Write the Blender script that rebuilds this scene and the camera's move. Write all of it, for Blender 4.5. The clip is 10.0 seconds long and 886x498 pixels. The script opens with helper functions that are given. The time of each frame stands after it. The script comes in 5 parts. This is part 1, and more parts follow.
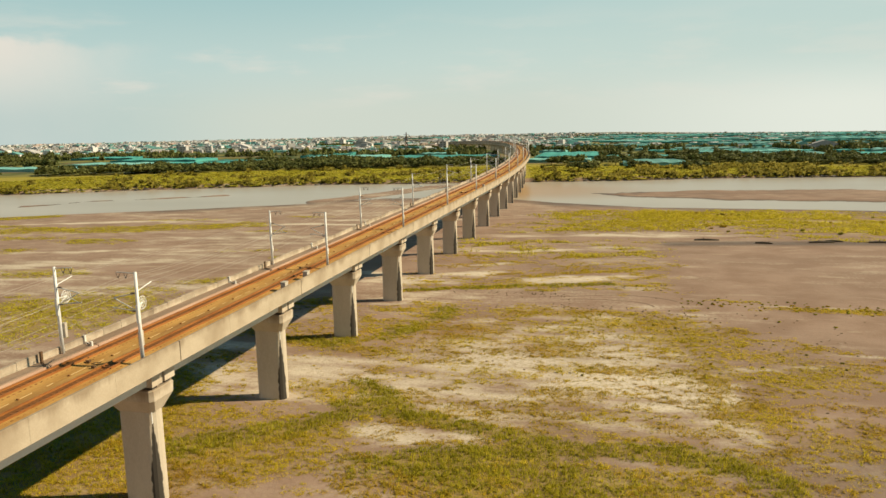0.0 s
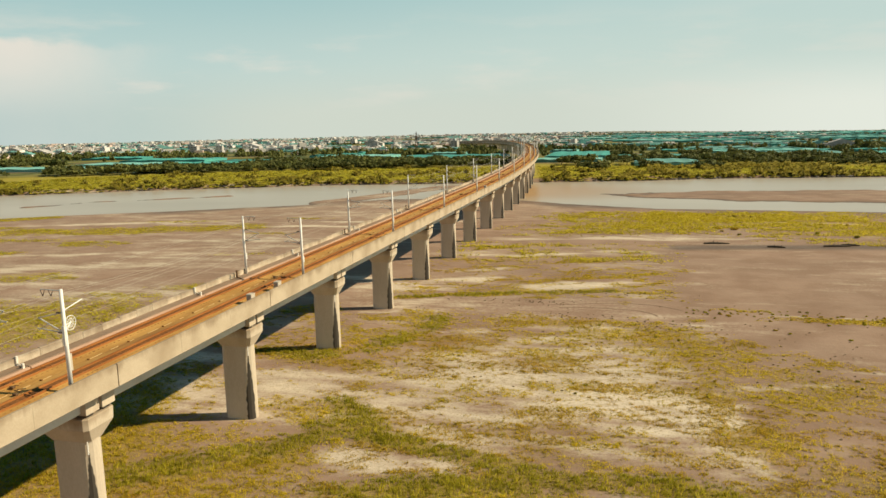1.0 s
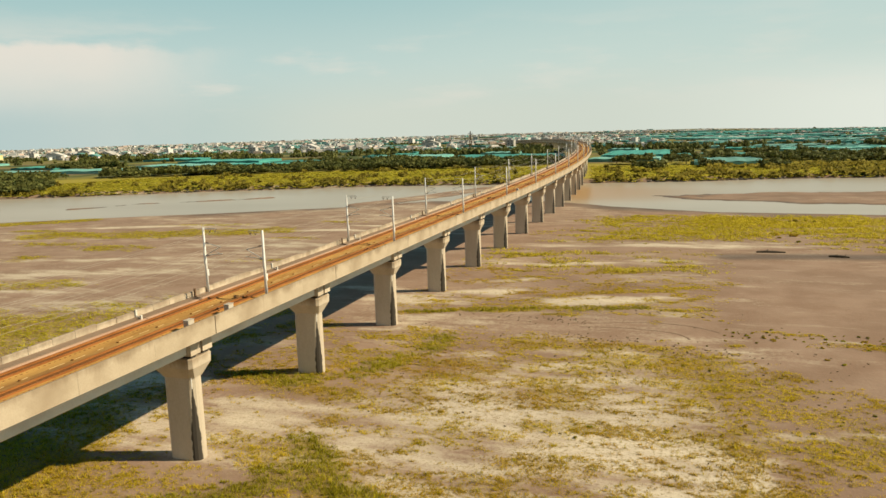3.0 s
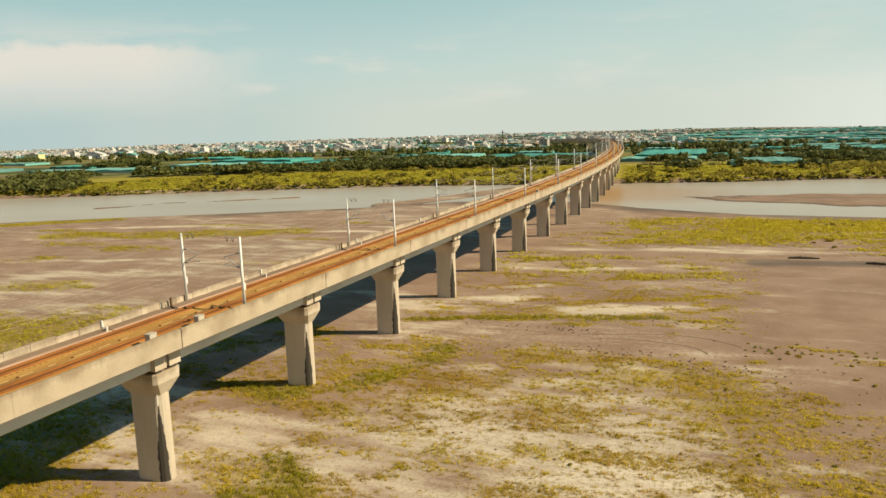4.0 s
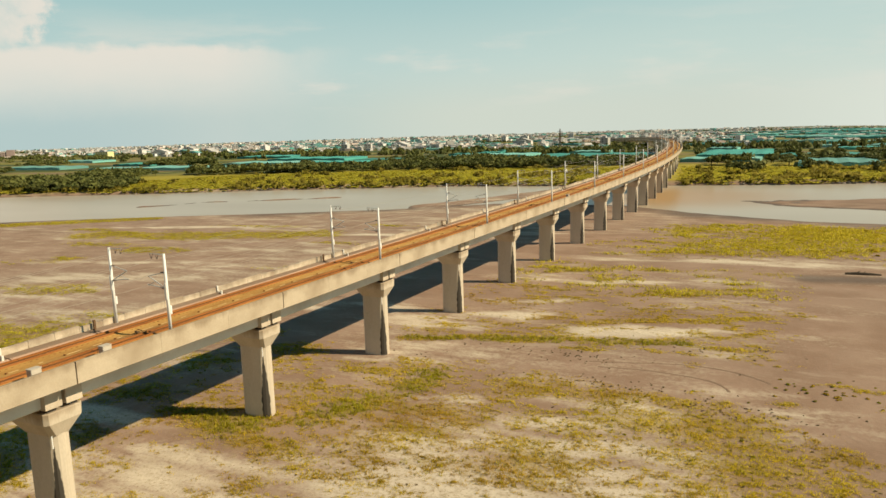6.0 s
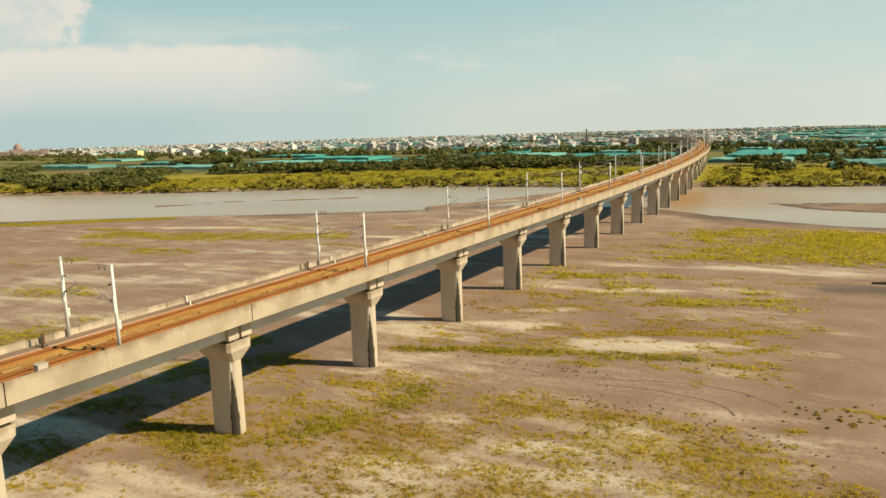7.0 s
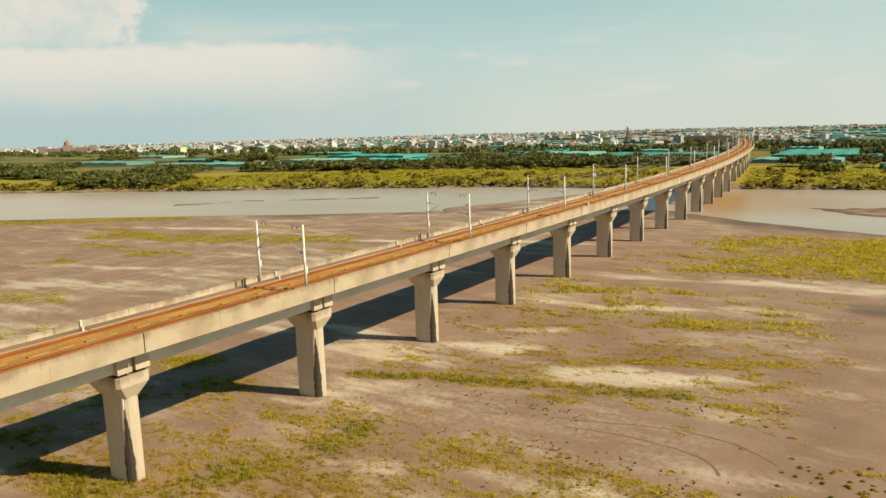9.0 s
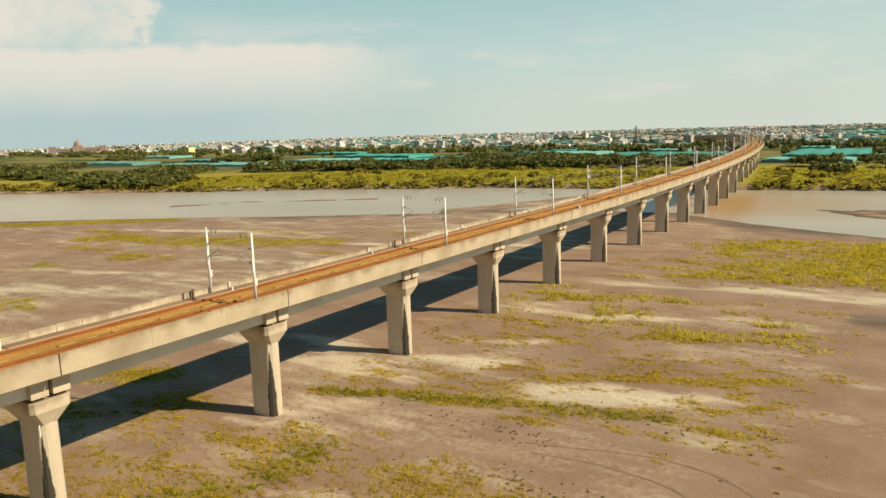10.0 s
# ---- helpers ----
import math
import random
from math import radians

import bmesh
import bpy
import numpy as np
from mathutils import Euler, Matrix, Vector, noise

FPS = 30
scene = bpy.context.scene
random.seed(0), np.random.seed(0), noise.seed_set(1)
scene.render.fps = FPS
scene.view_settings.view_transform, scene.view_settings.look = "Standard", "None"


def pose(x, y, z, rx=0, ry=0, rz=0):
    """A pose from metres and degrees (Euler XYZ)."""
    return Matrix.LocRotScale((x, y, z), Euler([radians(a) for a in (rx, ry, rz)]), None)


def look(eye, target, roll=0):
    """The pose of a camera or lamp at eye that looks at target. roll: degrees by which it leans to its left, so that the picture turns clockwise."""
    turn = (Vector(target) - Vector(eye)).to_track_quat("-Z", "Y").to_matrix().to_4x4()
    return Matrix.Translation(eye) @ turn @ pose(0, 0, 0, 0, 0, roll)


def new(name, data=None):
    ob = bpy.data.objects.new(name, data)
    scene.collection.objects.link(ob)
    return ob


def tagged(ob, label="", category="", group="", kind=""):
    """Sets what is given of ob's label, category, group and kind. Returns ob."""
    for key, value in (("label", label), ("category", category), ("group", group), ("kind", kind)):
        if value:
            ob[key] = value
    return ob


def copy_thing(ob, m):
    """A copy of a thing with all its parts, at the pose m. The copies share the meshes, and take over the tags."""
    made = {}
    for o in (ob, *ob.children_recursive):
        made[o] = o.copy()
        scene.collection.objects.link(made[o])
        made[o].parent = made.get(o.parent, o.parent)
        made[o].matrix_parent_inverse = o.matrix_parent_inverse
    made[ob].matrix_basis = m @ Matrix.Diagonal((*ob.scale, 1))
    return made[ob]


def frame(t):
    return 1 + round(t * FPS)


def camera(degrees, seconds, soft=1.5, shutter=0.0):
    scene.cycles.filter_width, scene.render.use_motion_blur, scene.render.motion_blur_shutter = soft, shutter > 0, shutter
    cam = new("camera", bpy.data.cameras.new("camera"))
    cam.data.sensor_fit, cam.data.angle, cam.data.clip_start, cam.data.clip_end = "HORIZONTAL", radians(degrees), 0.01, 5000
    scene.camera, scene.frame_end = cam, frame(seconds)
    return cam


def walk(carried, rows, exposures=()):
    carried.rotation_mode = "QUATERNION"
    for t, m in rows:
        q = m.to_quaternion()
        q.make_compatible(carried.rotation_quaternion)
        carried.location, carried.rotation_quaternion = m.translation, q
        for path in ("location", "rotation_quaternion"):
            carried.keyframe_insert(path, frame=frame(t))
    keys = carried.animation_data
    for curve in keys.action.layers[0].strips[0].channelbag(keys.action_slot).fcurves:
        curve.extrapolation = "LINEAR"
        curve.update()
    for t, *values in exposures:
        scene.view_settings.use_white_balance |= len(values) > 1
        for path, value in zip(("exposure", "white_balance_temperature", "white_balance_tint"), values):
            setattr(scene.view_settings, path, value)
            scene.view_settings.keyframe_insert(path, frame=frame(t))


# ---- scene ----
cam = camera(61.2, 10.0)
PATH = [
    (0, (-0.277, 1.77, 37.839), (-0.716, 3.694, 37.511), -1.2),
    (0.5, (0.976, 6.146, 37.822), (0.523, 8.066, 37.493), -1.3),
    (1, (2.27, 10.231, 37.79), (1.796, 12.146, 37.461), -1.3),
    (1.5, (3.691, 14.237, 37.725), (3.187, 16.144, 37.396), -1.4),
    (2, (5.374, 18.722, 37.607), (4.837, 20.621, 37.28), -1.5),
    (2.5, (6.988, 22.895, 37.534), (6.404, 24.78, 37.207), -1.6),
    (3, (8.646, 26.988, 37.432), (8.013, 28.856, 37.106), -1.8),
    (4.5, (13.381, 39.417, 37.315), (12.615, 41.236, 36.99), -1.9),
    (5, (14.879, 43.772, 37.232), (14.071, 45.573, 36.909), -2.0),
    (5.5, (16.212, 47.931, 37.282), (15.368, 49.715, 36.958), -1.9),
    (7, (19.859, 60.764, 37.42), (18.913, 62.496, 37.095), -1.8),
    (7.5, (21.037, 64.88, 37.499), (20.055, 66.591, 37.174), -1.7),
    (8, (22.128, 69.434, 37.571), (21.116, 71.128, 37.244), -1.7),
    (8.5, (23.07, 74.593, 37.484), (22.034, 76.273, 37.157), -1.8),
    (9, (23.821, 79.534, 37.385), (22.77, 81.204, 37.057), -1.7),
    (9.5, (24.511, 84.412, 37.298), (23.447, 86.073, 36.971), -1.8),
    (10, (25.263, 89.121, 37.262), (24.186, 90.774, 36.934), -1.8),
]
walk(cam, [(t, look(eye, target, roll)) for t, eye, target, roll in PATH])

# ---- world, sun, exposure ----
scene.view_settings.exposure = 0.3575
SUN_AZ, SUN_EL = math.atan2(0.27, 0.963), radians(37.0)
sun_way = Vector((math.cos(SUN_AZ) * math.cos(SUN_EL), math.sin(SUN_AZ) * math.cos(SUN_EL), math.sin(SUN_EL)))
sun = new("sun", bpy.data.lights.new("sun", "SUN"))
sun.data.energy, sun.data.angle, sun.data.color = 5.0, radians(0.6), (1.0, 0.84, 0.58)
sun.matrix_world = look(sun_way * 200, (0, 0, 0))

world = bpy.data.worlds.new("world")
scene.world = world
world.use_nodes = True


def sky_nodes(nt):
    nodes, links = nt.nodes, nt.links
    nodes.clear()
    out, back = nodes.new("ShaderNodeOutputWorld"), nodes.new("ShaderNodeBackground")
    sky = nodes.new("ShaderNodeTexSky")
    sky.sky_type, sky.sun_disc = "NISHITA", False
    sky.sun_elevation, sky.sun_rotation = SUN_EL, radians(90) - SUN_AZ
    sky.air_density, sky.dust_density, sky.ozone_density, sky.altitude = 1.0, 2.5, 1.5, 20
    co, split = nodes.new("ShaderNodeTexCoord"), nodes.new("ShaderNodeSeparateXYZ")
    links.new(co.outputs["Generated"], split.inputs[0])
    # stretched noise for streaks, finer one for the heads of the clouds
    flat = nodes.new("ShaderNodeMapping")
    flat.inputs["Scale"].default_value = (1.0, 1.0, 5.0)
    links.new(co.outputs["Generated"], flat.inputs[0])
    puff, billow = nodes.new("ShaderNodeTexNoise"), nodes.new("ShaderNodeTexNoise")
    for n_, sc, de, ro in ((puff, 5.0, 8, 0.6), (billow, 16.0, 6, 0.6)):
        n_.inputs["Scale"].default_value, n_.inputs["Detail"].default_value, n_.inputs["Roughness"].default_value = sc, de, ro
    links.new(flat.outputs[0], puff.inputs[0])
    links.new(co.outputs["Generated"], billow.inputs[0])

    def op(kind, a, b):
        n = nodes.new("ShaderNodeMath")
        n.operation = kind
        for i, v in enumerate((a, b)):
            if isinstance(v, (int, float)):
                n.inputs[i].default_value = v
            else:
                links.new(v, n.inputs[i])
        return n.outputs[0]

    def ramp(v, lo, hi, a=0.0, b=1.0):
        n = nodes.new("ShaderNodeMapRange")
        n.interpolation_type = "SMOOTHSTEP"
        links.new(v, n.inputs[0])
        for i, x in enumerate((lo, hi, a, b)):
            n.inputs[i + 1].default_value = x
        return n.outputs[0]

    def blend(f, a, b):
        n = nodes.new("ShaderNodeMix")
        n.data_type = "RGBA"
        links.new(f, n.inputs[0])
        for i, v in ((6, a), (7, b)):
            if isinstance(v, tuple):
                n.inputs[i].default_value = (*v, 1)
            else:
                links.new(v, n.inputs[i])
        return n.outputs[2]

    tint = nodes.new("ShaderNodeMix")
    tint.data_type, tint.blend_type = "RGBA", "MULTIPLY"
    tint.inputs[0].default_value = 1.0
    links.new(sky.outputs[0], tint.inputs[6])
    tint.inputs[7].default_value = (0.02, 0.31, 0.41, 1)
    # hazy lower sky: teal above, cream at the horizon, bluer low in the west
    west = op("ARCTAN2", op("MULTIPLY", split.outputs[0], -1.0), split.outputs[1])
    low = blend(ramp(west, 0.40, 0.95), blend(ramp(west, -0.3, 0.15), (6.7, 7.0, 6.2), (5.4, 5.85, 5.1)), (2.6, 4.4, 4.6))
    mid = blend(ramp(west, 0.1, 0.7), (4.9, 5.9, 5.4), (4.4, 5.6, 5.3))
    haze = blend(ramp(split.outputs[2], 0.01, 0.09), low, mid)
    haze = blend(ramp(split.outputs[2], 0.06, 0.20), haze, blend(ramp(west, -0.25, 0.5), (4.1, 5.5, 5.3), (3.0, 4.75, 4.8)))
    clear = blend(ramp(split.outputs[2], 0.17, 0.36), haze, tint.outputs[2])
    # a flat-topped bank in the north-west, a tall head at its west end, thin streaks below
    ragged = op("SUBTRACT", billow.outputs[0], 0.5)
    top = op("ADD", op("ADD", op("MULTIPLY", ragged, 0.030), op("MULTIPLY", op("SUBTRACT", puff.outputs[0], 0.5), 0.030)), 0.106)
    under = op("SUBTRACT", top, split.outputs[2])
    bank = op("MULTIPLY", ramp(under, -0.004, 0.010), ramp(under, 0.10, 0.004, 0.36, 1.0))
    bank = op("MULTIPLY", bank, ramp(op("ADD", west, op("MULTIPLY", ragged, 0.10)), 0.56, 0.76))
    # the head leans east as it rises
    edge = op("SUBTRACT", op("ADD", west, op("ADD", op("MULTIPLY", ragged, 0.16), op("MULTIPLY", op("SUBTRACT", puff.outputs[0], 0.5), 0.10))), op("MULTIPLY", op("SUBTRACT", 0.14, split.outputs[2]), 0.30))
    head = op("MULTIPLY", ramp(edge, 0.925, 0.950), ramp(split.outputs[2], 0.085, 0.115))
    head = op("MULTIPLY", head, ramp(split.outputs[2], 0.60, 0.24))
    head = op("MULTIPLY", head, ramp(billow.outputs[0], 0.32, 0.66, 0.30, 0.88))
    streaks = op("MULTIPLY", op("MULTIPLY", ramp(puff.outputs[0], 0.46, 0.66), ramp(west, -0.1, 0.7, 0.22, 0.5)), op("MULTIPLY", ramp(split.outputs[2], 0.012, 0.045), ramp(split.outputs[2], 0.16, 0.09)))
    cover = op("MAXIMUM", op("MAXIMUM", op("MULTIPLY", bank, 0.85), streaks), head)
    colour = blend(cover, clear, (7.1, 6.5, 5.65))
    links.new(colour, back.inputs[0])
    back.inputs[1].default_value = 0.0909
    links.new(back.outputs[0], out.inputs[0])


sky_nodes(world.node_tree)


# ---- materials ----
def material(name, dark, light, rough=0.8, scale=2.0, fine=18.0, bump=0.2, metal=0.0, stretch=(1, 1, 1), random_amount=0.0, spec=0.3, stain=None, thin=0.0):
    """Two-scale noise between two colours, with relief; stain=(colour, amount) adds blotches."""
    m = bpy.data.materials.new(name)
    m.use_nodes = True
    nodes, links = m.node_tree.nodes, m.node_tree.links
    bsdf = nodes["Principled BSDF"]
    co, mp = nodes.new("ShaderNodeTexCoord"), nodes.new("ShaderNodeMapping")
    mp.inputs["Scale"].default_value = stretch
    links.new(co.outputs["Object"], mp.inputs[0])
    big, small = nodes.new("ShaderNodeTexNoise"), nodes.new("ShaderNodeTexNoise")
    for n, sc, de in ((big, scale, 5), (small, fine, 3)):
        n.inputs["Scale"].default_value, n.inputs["Detail"].default_value = sc, de
        links.new(mp.outputs[0], n.inputs[0])
    both = nodes.new("ShaderNodeMix")
    both.inputs[0].default_value = 0.35
    links.new(big.outputs[0], both.inputs[2])
    links.new(small.outputs[0], both.inputs[3])
    ramp = nodes.new("ShaderNodeValToRGB")
    ramp.color_ramp.elements[0].position, ramp.color_ramp.elements[1].position = 0.32, 0.68
    ramp.color_ramp.elements[0].color, ramp.color_ramp.elements[1].color = (*dark, 1), (*light, 1)
    links.new(both.outputs[0], ramp.inputs[0])
    colour = ramp.outputs[0]
    if stain:
        blot = nodes.new("ShaderNodeTexNoise")
        blot.inputs["Scale"].default_value, blot.inputs["Detail"].default_value = scale * 0.4, 6
        sm = nodes.new("ShaderNodeMapping")
        sm.inputs["Scale"].default_value, sm.inputs["Location"].default_value = stretch, (13, 7, 3)
        links.new(co.outputs["Object"], sm.inputs[0])
        links.new(sm.outputs[0], blot.inputs[0])
        rng = nodes.new("ShaderNodeMapRange")
        rng.inputs[1].default_value, rng.inputs[2].default_value, rng.inputs[4].default_value = 0.5, 0.68, stain[1]
        links.new(blot.outputs[0], rng.inputs[0])
        over = nodes.new("ShaderNodeMix")
        over.data_type = "RGBA"
        links.new(rng.outputs[0], over.inputs[0])
        links.new(colour, over.inputs[6])
        over.inputs[7].default_value = (*stain[0], 1)
        colour = over.outputs[2]
    if random_amount:
        info, hsv, rr = nodes.new("ShaderNodeObjectInfo"), nodes.new("ShaderNodeHueSaturation"), nodes.new("ShaderNodeMapRange")
        geo, add, fr = nodes.new("ShaderNodeNewGeometry"), nodes.new("ShaderNodeMath"), nodes.new("ShaderNodeMath")
        links.new(info.outputs["Random"], add.inputs[0])
        links.new(geo.outputs["Random Per Island"], add.inputs[1])
        fr.operation = "FRACT"
        links.new(add.outputs[0], fr.inputs[0])
        rr.inputs[3].default_value, rr.inputs[4].default_value = 1 - random_amount, 1 + random_amount
        links.new(fr.outputs[0], rr.inputs[0])
        links.new(rr.outputs[0], hsv.inputs["Value"])
        links.new(colour, hsv.inputs["Color"])
        colour = hsv.outputs[0]
    links.new(colour, bsdf.inputs["Base Color"])
    bsdf.inputs["Roughness"].default_value, bsdf.inputs["Metallic"].default_value = rough, metal
    bsdf.inputs["Specular IOR Level"].default_value = spec
    if bump:
        b = nodes.new("ShaderNodeBump")
        b.inputs["Strength"].default_value, b.inputs["Distance"].default_value = bump, 0.05
        links.new(small.outputs[0], b.inputs["Height"])
        links.new(b.outputs[0], bsdf.inputs["Normal"])
    if thin:
        leaf, both_, out = nodes.new("ShaderNodeBsdfTranslucent"), nodes.new("ShaderNodeMixShader"), nodes["Material Output"]
        links.new(colour, leaf.inputs[0])
        both_.inputs[0].default_value = thin
        links.new(bsdf.outputs[0], both_.inputs[1])
        links.new(leaf.outputs[0], both_.inputs[2])
        links.new(both_.outputs[0], out.inputs[0])
    return m


CONCRETE = material("pale_concrete", (0.345, 0.275, 0.20), (0.485, 0.40, 0.305), 0.85, 0.5, 9, 0.15, stain=((0.17, 0.12, 0.075), 0.85), stretch=(1, 0.8, 0.22))


def drip_material(base, name, top, reach, colour, amount):
    """A copy of a concrete with ragged dark runs hanging from its top edge."""
    m = base.copy()
    m.name = name
    nodes, links = m.node_tree.nodes, m.node_tree.links
    bsdf = nodes["Principled BSDF"]
    src = bsdf.inputs["Base Color"].links[0].from_socket
    co, sep, mp = nodes.new("ShaderNodeTexCoord"), nodes.new("ShaderNodeSeparateXYZ"), nodes.new("ShaderNodeMapping")
    mp.inputs["Scale"].default_value = (1.0, 1.0, 0.12)
    links.new(co.outputs["Object"], sep.inputs[0])
    links.new(co.outputs["Object"], mp.inputs[0])
    runs = nodes.new("ShaderNodeTexNoise")
    runs.inputs["Scale"].default_value, runs.inputs["Detail"].default_value, runs.inputs["Roughness"].default_value = 0.33, 8, 0.68
    links.new(mp.outputs[0], runs.inputs[0])
    length, ratio, mask, mix = nodes.new("ShaderNodeMapRange"), nodes.new("ShaderNodeMath"), nodes.new("ShaderNodeMapRange"), nodes.new("ShaderNodeMix")
    for i, v in enumerate((0.40, 0.66, 0.03, reach)):
        length.inputs[i + 1].default_value = v
    links.new(runs.outputs[0], length.inputs[0])
    ratio.operation = "ADD"
    links.new(sep.outputs[2], ratio.inputs[0])
    links.new(length.outputs[0], ratio.inputs[1])
    for i, v in enumerate((top - 0.25, top + 0.45, 0.0, amount)):
        mask.inputs[i + 1].default_value = v
    links.new(ratio.outputs[0], mask.inputs[0])
    mix.data_type = "RGBA"
    links.new(mask.outputs[0], mix.inputs[0])
    links.new(src, mix.inputs[6])
    mix.inputs[7].default_value = (*colour, 1)
    links.new(mix.outputs[2], bsdf.inputs["Base Color"])
    return m


CREAM = material("cream_concrete", (0.37, 0.295, 0.205), (0.475, 0.39, 0.285), 0.85, 0.35, 6, 0.15, stain=((0.29, 0.22, 0.145), 0.8))
PARAPET_OUT = drip_material(CREAM, "drip_stained_parapet", 17.2, 0.9, (0.19, 0.13, 0.075), 0.62)
MOTTLED = material("mottled_concrete", (0.36, 0.285, 0.20), (0.58, 0.48, 0.36), 0.85, 0.7, 7, 0.2, stain=((0.22, 0.155, 0.10), 0.7), random_amount=0.16)
PARAPET_IN = drip_material(MOTTLED, "drip_stained_panel", 17.2, 0.8, (0.20, 0.135, 0.085), 0.6)
WEB = material("grey_concrete", (0.60, 0.555, 0.475), (0.72, 0.675, 0.595), 0.85, 0.4, 8, 0.12, stain=((0.38, 0.34, 0.28), 0.4))
PIER = material("pier_concrete", (0.44, 0.365, 0.275), (0.57, 0.485, 0.375), 0.85, 0.35, 7, 0.15, stretch=(1, 1, 0.4), stain=((0.27, 0.20, 0.135), 0.55))
CAP = drip_material(PIER, "stained_cap_concrete", 12.5, 1.0, (0.21, 0.145, 0.085), 0.6)
# concrete with the shade of the bearing gap put into its colour
GAPSHADE = material("gap_shade_concrete", (0.035, 0.03, 0.025), (0.09, 0.075, 0.06), 0.9, 0.8, 9, 0.15, stretch=(1, 1, 0.3))
RUBBER = material("black_bearing", (0.02, 0.02, 0.02), (0.04, 0.04, 0.04), 0.6, 3, 20, 0)
BALLAST = material("rust_brown_ballast", (0.32, 0.16, 0.036), (0.53, 0.30, 0.082), 0.95, 0.9, 9, 0.7, stretch=(1, 0.12, 1), stain=((0.19, 0.075, 0.018), 0.75))
RAIL = material("rusty_rail", (0.24, 0.085, 0.018), (0.44, 0.18, 0.046), 0.6, 0.8, 12, 0.1, metal=0.1, stretch=(1, 0.3, 1), stain=((0.16, 0.05, 0.012), 0.6))
SLEEPER = material("rust_stained_sleeper", (0.15, 0.055, 0.014), (0.25, 0.10, 0.026), 0.9, 1.5, 12, 0.2, random_amount=0.2)
DARKBALLAST = material("dark_rust_ballast", (0.12, 0.044, 0.010), (0.20, 0.082, 0.022), 0.95, 0.9, 9, 0.7, stretch=(1, 0.25, 1))
KERB = material("pinkish_kerb", (0.40, 0.235, 0.155), (0.56, 0.37, 0.26), 0.9, 0.6, 8, 0.1, stretch=(1, 0.3, 1))
WALKWAY = material("deck_concrete", (0.20, 0.132, 0.085), (0.31, 0.215, 0.145), 0.9, 0.4, 6, 0.2, stretch=(1, 0.3, 1), stain=((0.14, 0.088, 0.055), 0.7))
MAST = material("white_painted_mast", (0.70, 0.68, 0.63), (0.82, 0.80, 0.75), 0.5, 2, 20, 0.05)
STEEL = material("galvanised_steel", (0.30, 0.29, 0.27), (0.45, 0.43, 0.40), 0.45, 4, 30, 0.05, metal=0.5)
PALESTEEL = material("pale_galvanised_steel", (0.50, 0.49, 0.46), (0.66, 0.64, 0.60), 0.5, 4, 30, 0.05, metal=0.2)
PORCELAIN = material("brown_insulator", (0.14, 0.10, 0.08), (0.24, 0.18, 0.14), 0.3, 4, 30, 0)
WIRE = material("copper_wire", (0.48, 0.43, 0.35), (0.62, 0.56, 0.46), 0.45, 4, 30, 0, metal=0.3)
CONDUIT = material("pale_conduit", (0.40, 0.26, 0.10), (0.52, 0.36, 0.16), 0.7, 2, 20, 0)
BOXGREY = material("grey_cabinet", (0.42, 0.36, 0.28), (0.54, 0.47, 0.38), 0.6, 2, 20, 0.05)
SCRAP = material("dark_scrap", (0.07, 0.04, 0.02), (0.17, 0.09, 0.04), 0.8, 3, 20, 0.1)
CLOD = material("dark_clod", (0.09, 0.065, 0.03), (0.18, 0.13, 0.05), 0.9, 1, 8, 0.2, random_amount=0.3)
GRASS = material("yellow_green_grass", (0.42, 0.31, 0.016), (0.68, 0.51, 0.04), 0.8, 0.12, 1.5, 0, random_amount=0.25, spec=0.1, thin=0.35, stain=((0.40, 0.22, 0.03), 0.75))
LUSH = material("deep_green_grass", (0.25, 0.22, 0.013), (0.44, 0.38, 0.028), 0.8, 0.2, 1.5, 0, random_amount=0.3, spec=0.1, thin=0.3)
TUFT = material("golden_green_grass", (0.35, 0.285, 0.014), (0.54, 0.43, 0.034), 0.8, 0.12, 1.2, 0, random_amount=0.25, spec=0.1, thin=0.35)
DRYGRASS = material("olive_brown_grass", (0.36, 0.24, 0.02), (0.55, 0.38, 0.04), 0.8, 0.12, 1.2, 0, random_amount=0.3, spec=0.1, thin=0.3)
LIME = material("lime_green_grass", (0.41, 0.335, 0.018), (0.64, 0.52, 0.045), 0.8, 0.1, 1.2, 0, random_amount=0.2, spec=0.1, thin=0.3)
REED = material("reed_grass", (0.36, 0.31, 0.022), (0.50, 0.43, 0.045), 0.8, 0.03, 0.4, 0, random_amount=0.1, spec=0.1, thin=0.25)
LEAF = material("dark_foliage", (0.066, 0.08, 0.02), (0.165, 0.162, 0.04), 0.7, 0.05, 0.9, 0, random_amount=0.35, spec=0.2, thin=0.25)
SHRUB = material("dry_shrub_foliage", (0.20, 0.17, 0.025), (0.33, 0.27, 0.045), 0.8, 0.3, 2, 0, random_amount=0.3, spec=0.1, thin=0.35)
BARK = material("brown_bark", (0.06, 0.045, 0.03), (0.12, 0.09, 0.06), 0.9, 2, 12, 0.3)
NET = material("teal_shade_net", (0.035, 0.205, 0.175), (0.08, 0.33, 0.28), 0.75, 0.05, 0.6, 0, random_amount=0.4)
NETPALE = material("pale_teal_net", (0.12, 0.33, 0.285), (0.21, 0.44, 0.38), 0.75, 0.05, 0.6, 0, random_amount=0.35)
PLASTER = material("pale_plaster", (0.47, 0.44, 0.41), (0.68, 0.645, 0.60), 0.8, 0.1, 1.0, 0, random_amount=0.35)
PINKWALL = material("pink_plaster", (0.46, 0.345, 0.295), (0.60, 0.475, 0.41), 0.8, 0.1, 1.0, 0, random_amount=0.2)
